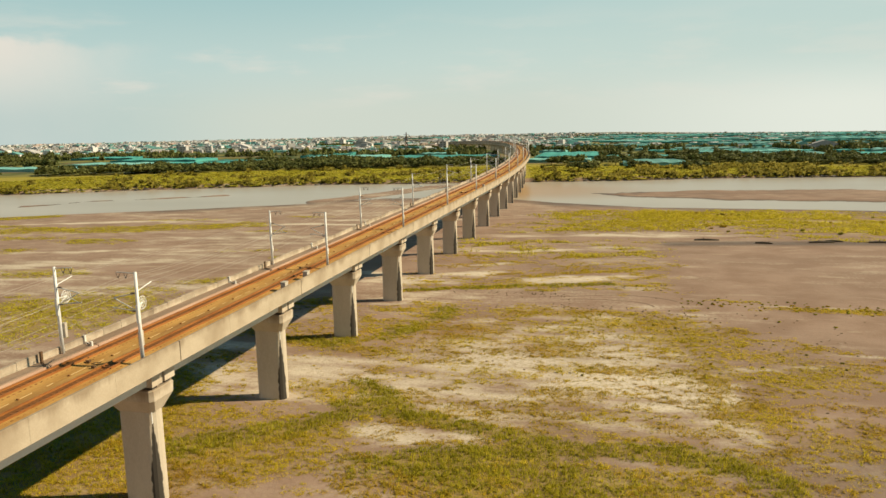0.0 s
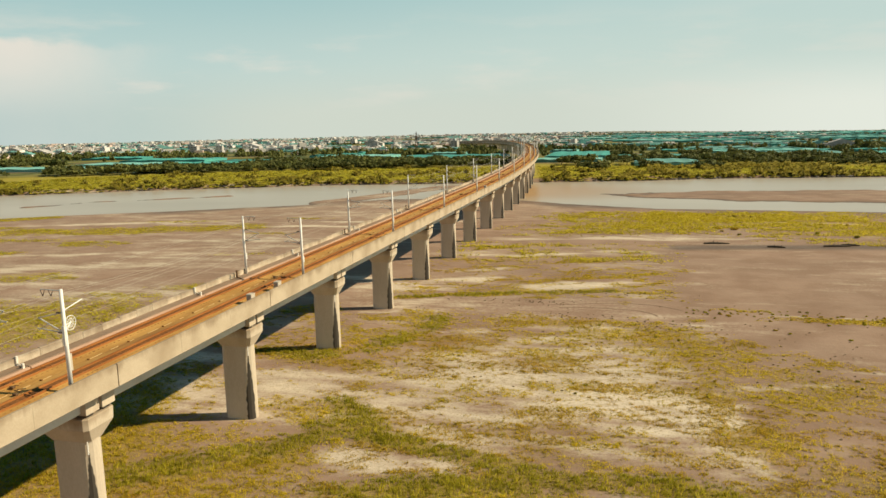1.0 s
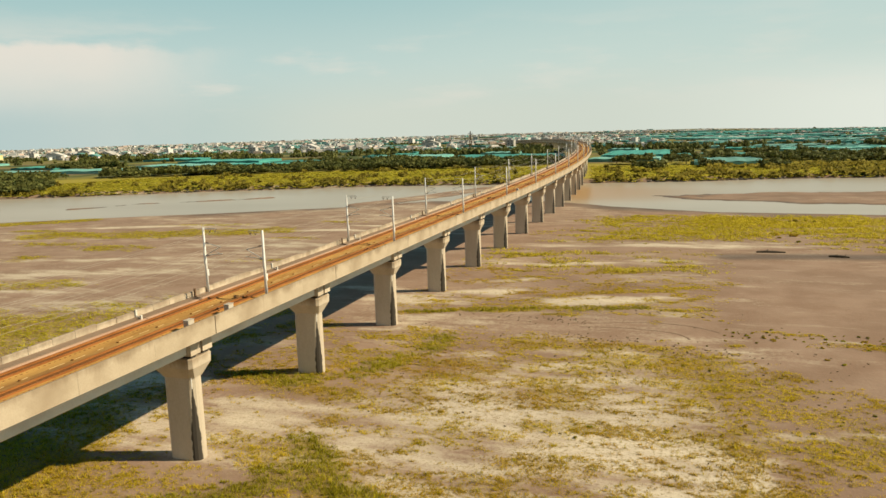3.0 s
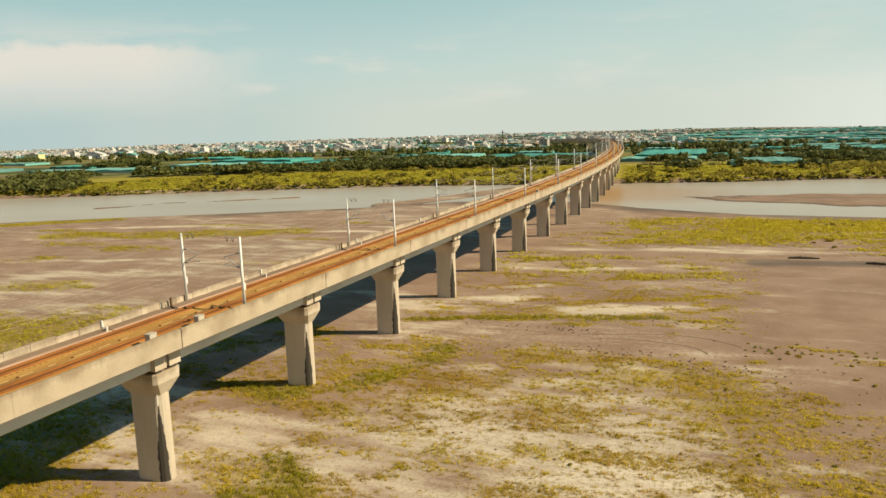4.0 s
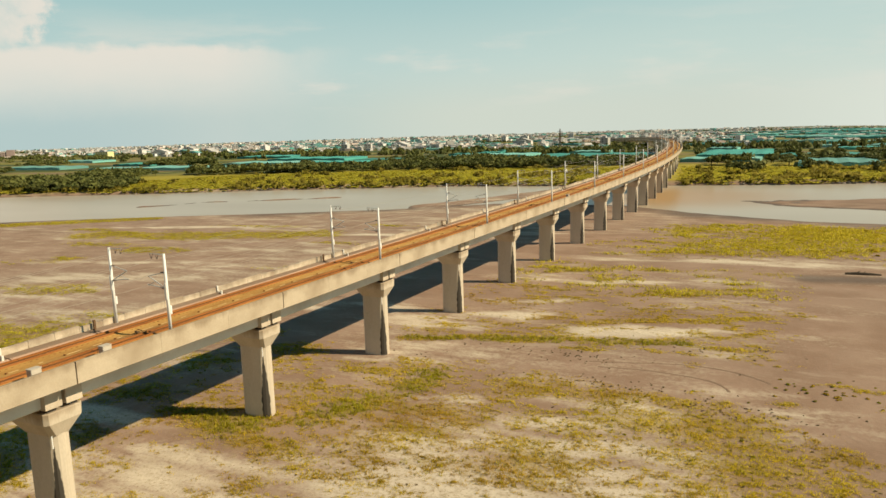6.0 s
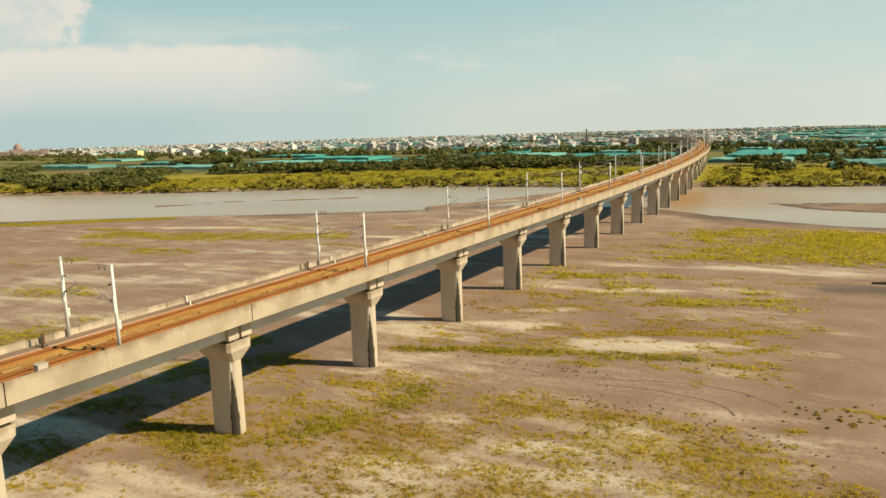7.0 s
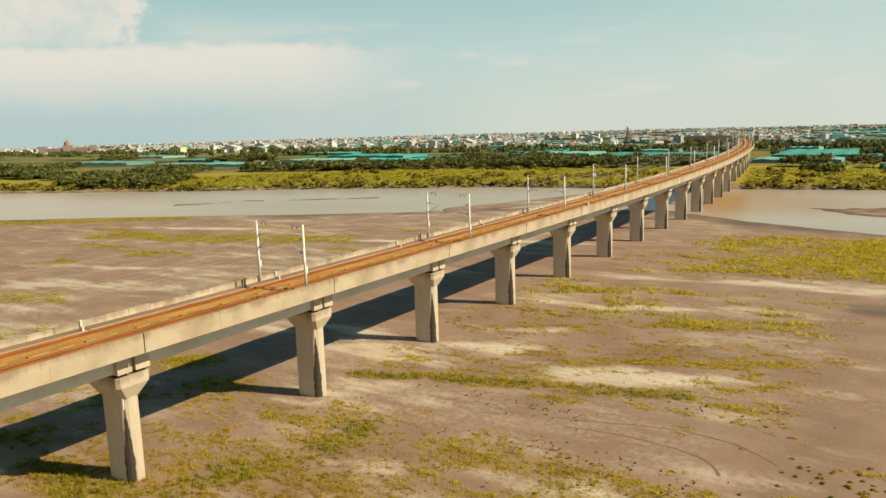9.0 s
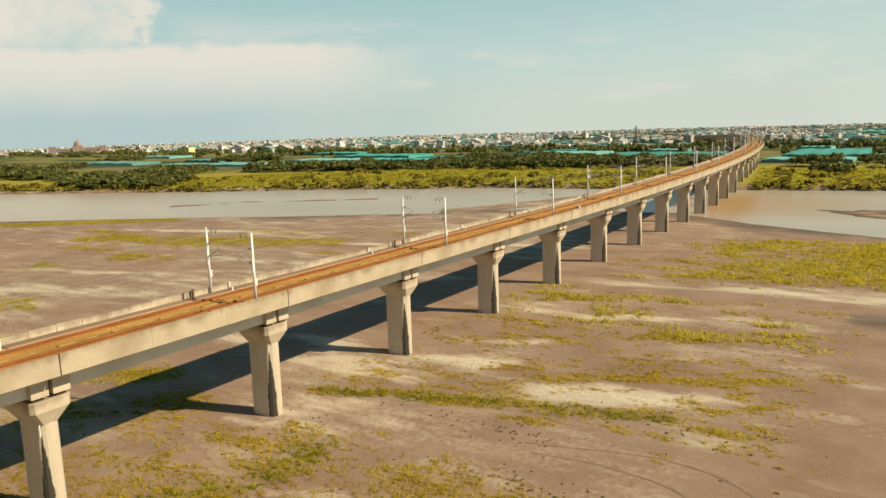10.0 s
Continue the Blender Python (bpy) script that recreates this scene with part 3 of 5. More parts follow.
def water_material():
    m = bpy.data.materials.new("silty_river_water")
    m.use_nodes = True
    nodes, links = m.node_tree.nodes, m.node_tree.links
    bsdf = nodes["Principled BSDF"]
    co, n, mp = nodes.new("ShaderNodeTexCoord"), nodes.new("ShaderNodeTexNoise"), nodes.new("ShaderNodeMapping")
    mp.inputs["Scale"].default_value = (0.3, 1, 1)
    links.new(co.outputs["Object"], mp.inputs[0])
    links.new(mp.outputs[0], n.inputs[0])
    n.inputs["Scale"].default_value, n.inputs["Detail"].default_value = 0.02, 4
    # silt colour: browner beside the bridge
    ramp = nodes.new("ShaderNodeValToRGB")
    ramp.color_ramp.elements[0].position, ramp.color_ramp.elements[1].position = 0.35, 0.65
    ramp.color_ramp.elements[0].color, ramp.color_ramp.elements[1].color = (0.40, 0.345, 0.27, 1), (0.46, 0.405, 0.325, 1)
    links.new(n.outputs[0], ramp.inputs[0])
    brown, dist, rng_ = nodes.new("ShaderNodeMix"), nodes.new("ShaderNodeVectorMath"), nodes.new("ShaderNodeMapRange")
    dist.operation = "DISTANCE"
    links.new(co.outputs["Object"], dist.inputs[0])
    dist.inputs[1].default_value = (-40, 438, 0)
    rng_.interpolation_type = "SMOOTHSTEP"
    links.new(dist.outputs["Value"], rng_.inputs[0])
    for i, v in enumerate((12.0, 76.0, 0.95, 0.0)):
        rng_.inputs[i + 1].default_value = v
    brown.data_type = "RGBA"
    links.new(rng_.outputs[0], brown.inputs[0])
    links.new(ramp.outputs[0], brown.inputs[6])
    brown.inputs[7].default_value = (0.42, 0.255, 0.115, 1)
    links.new(brown.outputs[2], bsdf.inputs["Base Color"])
    bsdf.inputs["Roughness"].default_value, bsdf.inputs["IOR"].default_value = 0.3, 1.33
    rip, bump = nodes.new("ShaderNodeTexNoise"), nodes.new("ShaderNodeBump")
    rip.inputs["Scale"].default_value, rip.inputs["Detail"].default_value = 0.8, 3
    links.new(mp.outputs[0], rip.inputs[0])
    bump.inputs["Strength"].default_value, bump.inputs["Distance"].default_value = 0.12, 0.1
    links.new(rip.outputs[0], bump.inputs["Height"])
    links.new(bump.outputs[0], bsdf.inputs["Normal"])
    return m


def build_water():
    xs = np.linspace(-1200, 1200, 121)
    a, b = near_shore(xs) - 14, far_shore(xs) + 3
    v = np.r_[np.c_[xs, a, 0 * xs - 1.15], np.c_[xs, b, 0 * xs - 1.15]]
    i, n = np.arange(120), 121
    tagged(new("water", mesh_np("water", v, np.c_[i, i + 1, i + 1 + n, i + n], [water_material()])), "calm silty grey-brown river", "river", kind="structure")


build_water()

# ---- the railway bridge ----
AXIS, BEND, RADIUS, SPAN, FIRST = -47.55, 248.0, 2650.0, 30.0, 66.0
DECK, RAIL_TOP, PARAPET = 16.05, 16.62, 17.2


def along(s):
    """Place and heading of the bridge's axis at s metres."""
    if s <= BEND:
        return AXIS, s, 0.0
    a = (s - BEND) / RADIUS
    return AXIS - RADIUS * (1 - math.cos(a)), BEND + RADIUS * math.sin(a), a


def stand(s, x=0.0, z=0.0):
    ax, ay, a = along(s)
    z -= 2.0e-5 * max(0.0, s - 650) ** 2
    return pose(ax + x * math.cos(a), ay + x * math.sin(a), z, 0, 0, math.degrees(a))


def oblong(hx, hy, c, z, cx=0.0):
    """An eight-cornered ring with cut corners."""
    ring = ((hx, -hy + c), (hx, hy - c), (hx - c, hy), (-hx + c, hy), (-hx, hy - c), (-hx, -hy + c), (-hx + c, -hy), (hx - c, -hy))
    return [(cx + x, y, z) for x, y in ring]


def rounded(hx, hy, r, z, cx=0.0):
    """A ring with rounded corners."""
    pts = []
    for qx, qy, a0 in ((1, 1, 0), (-1, 1, 90), (-1, -1, 180), (1, -1, 270)):
        for k in range(5):
            a = radians(a0 + 22.5 * k)
            pts.append((cx + qx * (hx - r) + r * math.cos(a), qy * (hy - r) + r * math.sin(a), z))
    return pts


def stain_material():
    """Pier concrete that is black with damp low down, ragged at the top."""
    m = PIER.copy()
    m.name = "damp_streaked_concrete"
    nodes, links = m.node_tree.nodes, m.node_tree.links
    bsdf = nodes["Principled BSDF"]
    base = bsdf.inputs["Base Color"].links[0].from_socket
    co, sep, n = nodes.new("ShaderNodeTexCoord"), nodes.new("ShaderNodeSeparateXYZ"), nodes.new("ShaderNodeTexNoise")
    links.new(co.outputs["Object"], sep.inputs[0])
    links.new(co.outputs["Object"], n.inputs[0])
    n.inputs["Scale"].default_value, n.inputs["Detail"].default_value = 1.1, 5

    def op(kind, a, b):
        m_ = nodes.new("ShaderNodeMath")
        m_.operation = kind
        for i, v in enumerate((a, b)):
            if isinstance(v, (int, float)):
                m_.inputs[i].default_value = v
            else:
                links.new(v, m_.inputs[i])
        return m_.outputs[0]

    def ramp(v, lo, hi, a, b):
        r_ = nodes.new("ShaderNodeMapRange")
        links.new(v, r_.inputs[0])
        for i, q in enumerate((lo, hi, a, b)):
            r_.inputs[i + 1].default_value = q
        return r_.outputs[0]

    # half width of the streak: a wedge from nothing at the top, full at mid height
    wide = op("ADD", ramp(sep.outputs[2], 3.0, 9.4, 0.80, 0.05), op("MULTIPLY", op("SUBTRACT", n.outputs[0], 0.5), 0.55))
    side = op("ABSOLUTE", op("SUBTRACT", op("ADD", sep.outputs[0], sep.outputs[1]), 1.55), 0.0)
    rg, mx = nodes.new("ShaderNodeMapRange"), nodes.new("ShaderNodeMix")
    links.new(op("SUBTRACT", wide, side), rg.inputs[0])
    for i, v in enumerate((-0.02, 0.10, 0.0, 0.9)):
        rg.inputs[i + 1].default_value = v
    mx.data_type = "RGBA"
    links.new(rg.outputs[0], mx.inputs[0])
    links.new(base, mx.inputs[6])
    mx.inputs[7].default_value = (0.011, 0.009, 0.008, 1)
    links.new(mx.outputs[2], bsdf.inputs["Base Color"])
    return m


def build_pier():
    thing = empty("bridge_pier", "oblong pale concrete bridge pier with flared cap and dark damp streak", "bridge pier", "piers under the bridge")
    bm = bmesh.new()
    loft(bm, [rounded(2.15, 1.1, 0.98, z, 0.57) for z in (-3.5, 9.95)])
    # the damp streak runs down the turn between the face and the end
    for f in bm.faces:
        c = f.calc_center_median()
        if c.y < -0.2 and c.x > -0.5:
            f.material_index = 1
    part("shaft", bm, [PIER, stain_material()], thing)
    bm = bmesh.new()
    loft(bm, [oblong(2.12, 1.12, 0.45, 9.9, 0.57), oblong(2.80, 2.0, 0.36, 11.35, 0.57), oblong(2.83, 2.05, 0.34, 12.38, 0.57), oblong(2.77, 1.99, 0.34, 12.5, 0.57)])
    part("cap", bm, CAP, thing, "flared concrete cap")
    bm = bmesh.new()
    tube(bm, [(2.45, -0.98, 8.7), (2.45, -0.98, 9.95)], 0.07, 6)
    part("drain_pipe", bm, MAST, thing, "short white drain pipe")
    for x in (-1.8, 0.4, 2.6):
        for y in (-1.15, 1.15):
            bm = bmesh.new()
            box(bm, x - 0.55, x + 0.55, y - 0.45, y + 0.45, 12.49, 12.68, 0, 0.02)
            # near-black plinths: the gap's shade under the girder ends is painted on
            pad = part("bearing_plinth", bm, GAPSHADE, thing)
            bm = bmesh.new()
            box(bm, x - 0.4, x + 0.4, y - 0.32, y + 0.32, 12.68, 12.86)
            part("bearing", bm, RUBBER, pad, "black rubber bearing")
    return thing


def build_span():
    thing = empty("bridge_span", "pale concrete railway bridge span with parapets and box girder", "bridge span", "spans of the bridge")
    h = SPAN / 2 - 0.06
    bm = bmesh.new()
    prof = [(-5.3, 15.25), (-3.2, 15.0), (3.2, 15.0), (5.3, 15.25), (5.3, DECK), (-5.3, DECK)]
    loft(bm, [[(x, y, z) for x, z in prof] for y in (-h, h)])
    part("deck_slab", bm, WALKWAY, thing)
    bm = bmesh.new()
    prof = [(-2.7, 12.9), (2.7, 12.9), (2.9, 13.05), (3.0, 15.0), (-3.0, 15.0), (-2.9, 13.05)]
    loft(bm, [[(x, y, z) for x, z in prof] for y in (-h + 1.9, h - 1.9)])
    part("girder", bm, WEB, thing, "grey concrete box girder")
    for y in (-h, h - 1.9):
        bm = bmesh.new()
        y0, y1 = (y + 0.14, y + 1.9) if y < 0 else (y, y + 1.76)
        box(bm, -3.5, 3.5, y0, y1, 12.86, 15.05, 0, 0.03)
        part("end_block", bm, PIER, thing)
    bm = bmesh.new()
    box(bm, -3.92, -3.66, -h, h, DECK - 0.02, DECK + 0.36, 0, 0.02)
    part("ballast_kerb", bm, KERB, thing, "pinkish concrete kerb beside the ballast")
    bm = bmesh.new()
    box(bm, -5.3, -3.92, -h, h, DECK - 0.02, DECK + 0.42, 0, 0.02)
    part("walkway", bm, WALKWAY, thing, "raised brown-grey concrete walkway")
    for sx, name in ((1, "parapet"), (-1, "parapet")):
        bm = bmesh.new()
        prof = [(5.3, 15.12), (5.62, 15.12), (5.62, PARAPET - 0.04), (5.58, PARAPET), (5.34, PARAPET), (5.3, PARAPET - 0.04)]
        if sx < 0:
            prof = [(-x, z) for x, z in prof[::-1]]
        panels = 3 if sx > 0 else 10
        cuts = [-h + (2 * h) * k / panels for k in range(panels + 1)]
        bm.free()
        for k, (a, b) in enumerate(zip(cuts, cuts[1:])):
            bm = bmesh.new()
            # the far side is of short panels set at uneven heights
            up = 0.0 if sx > 0 else (0.0, 0.07, -0.05, 0.04, -0.09)[k * 3 % 5]
            loft(bm, [[(x, y, z + up * (z > 16)) for x, z in prof] for y in (a + 0.008 + 0.03 * (sx < 0), b - 0.008)])
            part(name, bm, PARAPET_OUT if sx > 0 else PARAPET_IN, thing, "weathered pale concrete parapet" if sx > 0 else "mottled concrete parapet panel")
    return thing


def build_track():
    thing = empty("railway_track", "rusty railway track laid in brown ballast", "railway track", "tracks on the bridge")
    h = SPAN / 2
    for x in (-0.57, 0.57):
        bm = bmesh.new()
        prof = [(-0.075, 0), (0.075, 0), (0.075, 0.02), (0.02, 0.04), (0.02, 0.12), (0.04, 0.13), (0.04, 0.17), (-0.04, 0.17), (-0.04, 0.13), (-0.02, 0.12), (-0.02, 0.04), (-0.075, 0.02)]
        loft(bm, [[(x + 1.6 * px, y, RAIL_TOP - 0.17 + pz) for px, pz in prof] for y in (-h + 0.02, h - 0.02)])
        part("rail", bm, RAIL, thing)
    v, f = [], []
    for k in range(48):
        y = -h + 0.31 + k * 0.625
        b = len(v)
        v += [(sx * 1.05, y + sy * 0.12, z) for z in (RAIL_TOP - 0.36, RAIL_TOP - 0.2) for sx, sy in ((-1, -1), (1, -1), (1, 1), (-1, 1))]
        f += [(b + 3, b + 2, b + 1, b), (b + 4, b + 5, b + 6, b + 7), (b, b + 1, b + 5, b + 4), (b + 1, b + 2, b + 6, b + 5), (b + 2, b + 3, b + 7, b + 6), (b + 3, b, b + 4, b + 7)]
    s = new("track_bed", mesh_np("track_bed", v, f, [SLEEPER]))
    s.parent = thing
    tagged(s, "rust-stained sleepers", kind="stuff")
    return thing


def build_ballast():
    """Stone bed of one span; it is darker where the two tracks lie."""
    ys = np.linspace(-SPAN / 2, SPAN / 2, 61)
    prof = np.array([(-3.62, 0.0), (-3.4, 0.22), (-3.15, 0.36), (-2.75, 0.44), (-2.15, 0.36), (-1.5, 0.44), (-0.8, 0.34), (0, 0.28), (0.8, 0.34), (1.5, 0.44), (2.15, 0.36), (2.75, 0.44), (3.45, 0.36), (3.9, 0.28), (4.45, 0.0)])
    mids = (prof[1:, 0] + prof[:-1, 0]) / 2
    under_track = ((np.abs(mids - 2.25) < 0.72) | (np.abs(mids + 2.05) < 0.72)).astype(int)
    x = np.repeat(prof[None, :, 0], len(ys), 0)
    y = np.repeat(ys[:, None], len(prof), 1)
    z = DECK + 0.96 * prof[None, :, 1] + 0.05 * (fbm(x * 1.0, y, 0.9, 21) - 0.5) * (prof[None, :, 1] > 0)
    n = len(prof)
    i = (np.arange(len(ys) - 1)[:, None] * n + np.arange(n - 1)[None, :]).ravel()
    me = mesh_np("ballast_bed", np.c_[x.ravel(), y.ravel(), z.ravel()], np.c_[i, i + 1, i + 1 + n, i + n], [BALLAST, DARKBALLAST], np.tile(under_track, len(ys) - 1))
    return tagged(new("ballast_bed", me), "rust-brown ballast bed between the parapets", "ballast", "ballast on the spans", "stuff")


pier, span, track, ballast = build_pier(), build_span(), build_track(), build_ballast()
for k in range(-3, 52):
    mid = FIRST + SPAN * k + SPAN / 2
    at_pier, at_mid = stand(FIRST + SPAN * k), stand(mid)
    if k == -3:
        pier.matrix_basis, span.matrix_basis, ballast.matrix_basis, track.matrix_basis = at_pier, at_mid, at_mid, stand(mid, 2.25)
        copy_thing(track, stand(mid, -2.05))
        continue
    copy_thing(pier, at_pier)
    copy_thing(span, at_mid)
    copy_thing(ballast, at_mid)
    for x in (2.25, -2.05):
        copy_thing(track, stand(mid, x))


# ---- overhead line ----
POLE_S = [18.0, 61.2] + [108.2 + 43.2 * k for k in range(34)]
NEAR_X_POLE, FAR_X_POLE, POLE_TOP, LAG = 4.75, -5.05, 25.1, 1.4


def build_pole(side, wheel=False):
    """A mast at the parapet; its arms reach inwards (side is the way inwards, in x)."""
    thing = empty("catenary_pole", "white painted steel catenary pole with cantilever arms" + (" and tension wheel" if wheel else ""), "catenary pole", "poles along the bridge")
    bm = bmesh.new()
    tube(bm, [(0, 0, DECK + 0.3), (0, 0, 20.5), (0, 0, POLE_TOP)], [0.19, 0.165, 0.135], 10)
    part("mast", bm, MAST, thing, smooth=True)
    bm = bmesh.new()
    box(bm, -0.32, 0.32, -0.32, 0.32, DECK, DECK + 0.34, 0, 0.03)
    part("footing", bm, CONCRETE, thing, "concrete footing")
    s = side
    bm = bmesh.new()
    tube(bm, [(0, 0, POLE_TOP - 0.12), (1.95 * s, 0, POLE_TOP - 0.05)], 0.045, 6)
    arm = part("top_arm", bm, PALESTEEL, thing, "grey steel feeder arm")
    for d in (1.0, 1.8):
        bm = bmesh.new()
        tube(bm, [(d * s - 0.22, 0, POLE_TOP - 0.1), (d * s, 0, POLE_TOP - 0.62)], [0.03, 0.045], 6)
        tube(bm, [(d * s + 0.22, 0, POLE_TOP - 0.1), (d * s, 0, POLE_TOP - 0.62)], [0.03, 0.045], 6)
        part("insulator", bm, PORCELAIN, arm, "brown insulator string")
    bm = bmesh.new()
    tube(bm, [(0.1 * s, 0, 23.1), (2.5 * s, 0, 22.6)], 0.05, 6)
    tube(bm, [(0.1 * s, 0, 21.4), (2.5 * s, 0, 22.6)], 0.055, 6)
    tube(bm, [(0.1 * s, 0, 21.4), (2.7 * s, 0, 21.7)], 0.05, 6)
    tube(bm, [(1.5 * s, 0, 22.1), (2.6 * s, 0, 21.55)], 0.03, 6)
    cant = part("cantilever", bm, PALESTEEL, thing, "steel cantilever bracket")
    for z in (23.1, 21.4):
        bm = bmesh.new()
        for q in range(4):
            tube(bm, [((0.25 + 0.11 * q) * s, 0, z), ((0.31 + 0.11 * q) * s, 0, z)], 0.085, 8)
        part("insulator", bm, PORCELAIN, cant, "brown insulator")
    bm = bmesh.new()
    box(bm, -0.13, 0.13, -0.24, -0.15, 20.3, 22.0, 0, 0.02)
    part("bracket_plate", bm, MAST, thing)
    if wheel:
        rims = []
        for r, w, name in ((0.62, 0.035, "tension_wheel"), (0.36, 0.022, "inner_rim")):
            bm = bmesh.new()
            ring = [(0.22 * s, 0.95 + r * math.cos(a), 22.0 + r * math.sin(a)) for a in (2 * math.pi * k / 20 for k in range(21))]
            tube(bm, ring, w, 5)
            rims.append(part(name, bm, MAST, rims[0] if rims else thing, "" if rims else "pale steel tension wheel"))
        for k in range(6):
            a = math.pi * k / 6
            bm = bmesh.new()
            tube(bm, [(0.22 * s, 0.95 - 0.6 * math.cos(a), 22.0 - 0.6 * math.sin(a)), (0.22 * s, 0.95 + 0.6 * math.cos(a), 22.0 + 0.6 * math.sin(a))], 0.02, 4)
            part("spoke", bm, MAST, rims[0])
        bm = bmesh.new()
        tube(bm, [(0.1 * s, 0, 22.0), (0.22 * s, 0.95, 22.0)], 0.05, 6)
        tube(bm, [(0.1 * s, 0, 21.3), (0.22 * s, 0.95, 22.0)], 0.035, 6)
        part("wheel_bracket", bm, MAST, thing)
        bm = bmesh.new()
        tube(bm, [(0, 0.1, 23.3), (0, 2.3, 23.75)], 0.05, 6)
        part("outrigger", bm, MAST, thing, "white steel outrigger along the track")
        bm = bmesh.new()
        box(bm, 0.2 * s - 0.2, 0.2 * s + 0.2, 0.15, 0.5, 18.0, 19.5, 0, 0.03)
        part("counterweight", bm, BOXGREY, thing, "grey counterweight")
    else:
        bm = bmesh.new()
        box(bm, -0.14, 0.14, 0.14, 0.36, 18.6, 19.5, 0, 0.02)
        part("switch_box", bm, MAST, thing)
    return thing


for side, x in ((-1, NEAR_X_POLE), (1, FAR_X_POLE)):
    plain, wheeled = build_pole(side), build_pole(side, True)
    plain.matrix_basis, wheeled.matrix_basis = stand(POLE_S[0], x), stand(POLE_S[1] + LAG * (x < 0), x)
    for i, s in enumerate(POLE_S[2:]):
        copy_thing(wheeled if i in (4, 9, 16) else plain, stand(s + LAG * (x < 0), x))


def build_wires():
    """Sagging wires from pole to pole, one object a wire."""
    rows = [(NEAR_X_POLE - 1.0, POLE_TOP - 0.62, 0.5, "feeder_wire"), (NEAR_X_POLE - 1.8, POLE_TOP - 0.62, 0.5, "feeder_wire"),
            (FAR_X_POLE + 1.0, POLE_TOP - 0.62, 0.5, "feeder_wire"), (FAR_X_POLE + 1.8, POLE_TOP - 0.62, 0.5, "feeder_wire"),
            (2.25, 22.6, 0.75, "messenger_wire"), (-2.05, 22.6, 0.75, "messenger_wire"), (2.25, 21.55, 0.05, "contact_wire"), (-2.05, 21.55, 0.05, "contact_wire")]
    for x, z, sag, name in rows:
        v, f = [], []
        for a, b in zip(POLE_S[:16], POLE_S[1:17]):
            for q in range(8):
                t = q / 8
                p = stand(a + (b - a) * t, x).translation
                r = 0.012
                for k in range(3):
                    ang = 2.1 * k
                    v.append((p.x + r * math.cos(ang), p.y, p.z + z - 4 * sag * t * (1 - t) + r * math.sin(ang)))
        n = len(v) // 3
        for i in range(n - 1):
            for k in range(3):
                f.append((3 * i + k, 3 * i + (k + 1) % 3, 3 * i + 3 + (k + 1) % 3, 3 * i + 3 + k))
        tagged(new(name, mesh_np(name, v, f, [WIRE])), "thin overhead wire strung between the poles", "overhead wire", "wires over the tracks")


build_wires()


# ---- deck fittings ----
def build_joint_post():
    thing = empty("drain_post", "pale painted drain post and pipe at the span joint", "drain pipe", "drain posts along the parapet")
    bm = bmesh.new()
    box(bm, -5.30, -5.10, -0.13, 0.13, DECK, PARAPET + 0.15, 0, 0.03)
    part("post", bm, WEB, thing)
    bm = bmesh.new()
    tube(bm, [(-5.1, 0, DECK + 0.6), (-4.5, -0.25, DECK + 0.48), (-4.0, -0.55, DECK + 0.6)], 0.06, 6)
    part("pipe", bm, WEB, thing)
    bm = bmesh.new()
    box(bm, -4.10, -3.88, -0.70, -0.45, DECK, DECK + 0.85, 0, 0.03)
    part("hood", bm, WEB, thing)
    return thing


post = build_joint_post()
post.matrix_basis = stand(FIRST)
for k in range(1, 30):
    copy_thing(post, stand(FIRST + SPAN * k))


def build_conduit():
    thing = empty("cable_conduit", "pale cable conduit running between the two tracks", "cable conduit", "conduit pieces")
    for q in range(10):
        bm = bmesh.new()
        y = -SPAN / 2 + 3 * q + 0.2
        tube(bm, [(0.12, y, DECK + 0.30), (0.13, y + 0.5 + 0.17 * (q * 7 % 10), DECK + 0.32)], 0.04, 6)
        part("pipe", bm, CONDUIT, thing)
    for k in range(5):
        bm = bmesh.new()
        y = -12 + 6 * k
        box(bm, 0.02, 0.24, y - 0.06, y + 0.06, DECK + 0.2, DECK + 0.39)
        part("saddle", bm, SLEEPER, thing, "rusty saddle clamp")
    return thing


conduit = build_conduit()
conduit.matrix_basis = stand(FIRST + SPAN / 2 - SPAN)
for k in range(0, 24):
    copy_thing(conduit, stand(FIRST + SPAN / 2 + SPAN * k))


def build_cabinet():
    thing = empty("trackside_cabinet", "grey metal trackside cabinet beside the parapet", "cabinet", "cabinets by the track")
    bm = bmesh.new()
    box(bm, -0.34, 0.34, -0.5, 0.5, 0, 1.5, 0, 0.03)
    part("body", bm, BOXGREY, thing)
    bm = bmesh.new()
    box(bm, -0.28, 0.28, -0.52, -0.5, 0.15, 1.42, 0)
    part("door", bm, STEEL, thing, "grey door panel")
    bm = bmesh.new()
    box(bm, -0.38, 0.38, -0.55, 0.55, 1.5, 1.55, 0, 0.02)
    part("lid", bm, BOXGREY, thing)
    return thing


cab = build_cabinet()
cab.matrix_basis = stand(92.6, 4.72, DECK)
copy_thing(cab, stand(100.0, 4.72, DECK))
copy_thing(cab, stand(252.0, 4.72, DECK))


def build_gate_post():
    thing = empty("refuge_post", "dark rusty refuge post against the parapet", "post", "posts by the parapet")
    bm = bmesh.new()
    box(bm, -0.10, 0.10, -0.14, 0.14, 0, 1.1, 0, 0.02)
    part("upright", bm, SCRAP, thing)
    bm = bmesh.new()
    tube(bm, [(0, 0, 0.1), (1.2, -0.9, 0.08)], 0.06, 5)
    part("stay", bm, SCRAP, thing)
    return thing


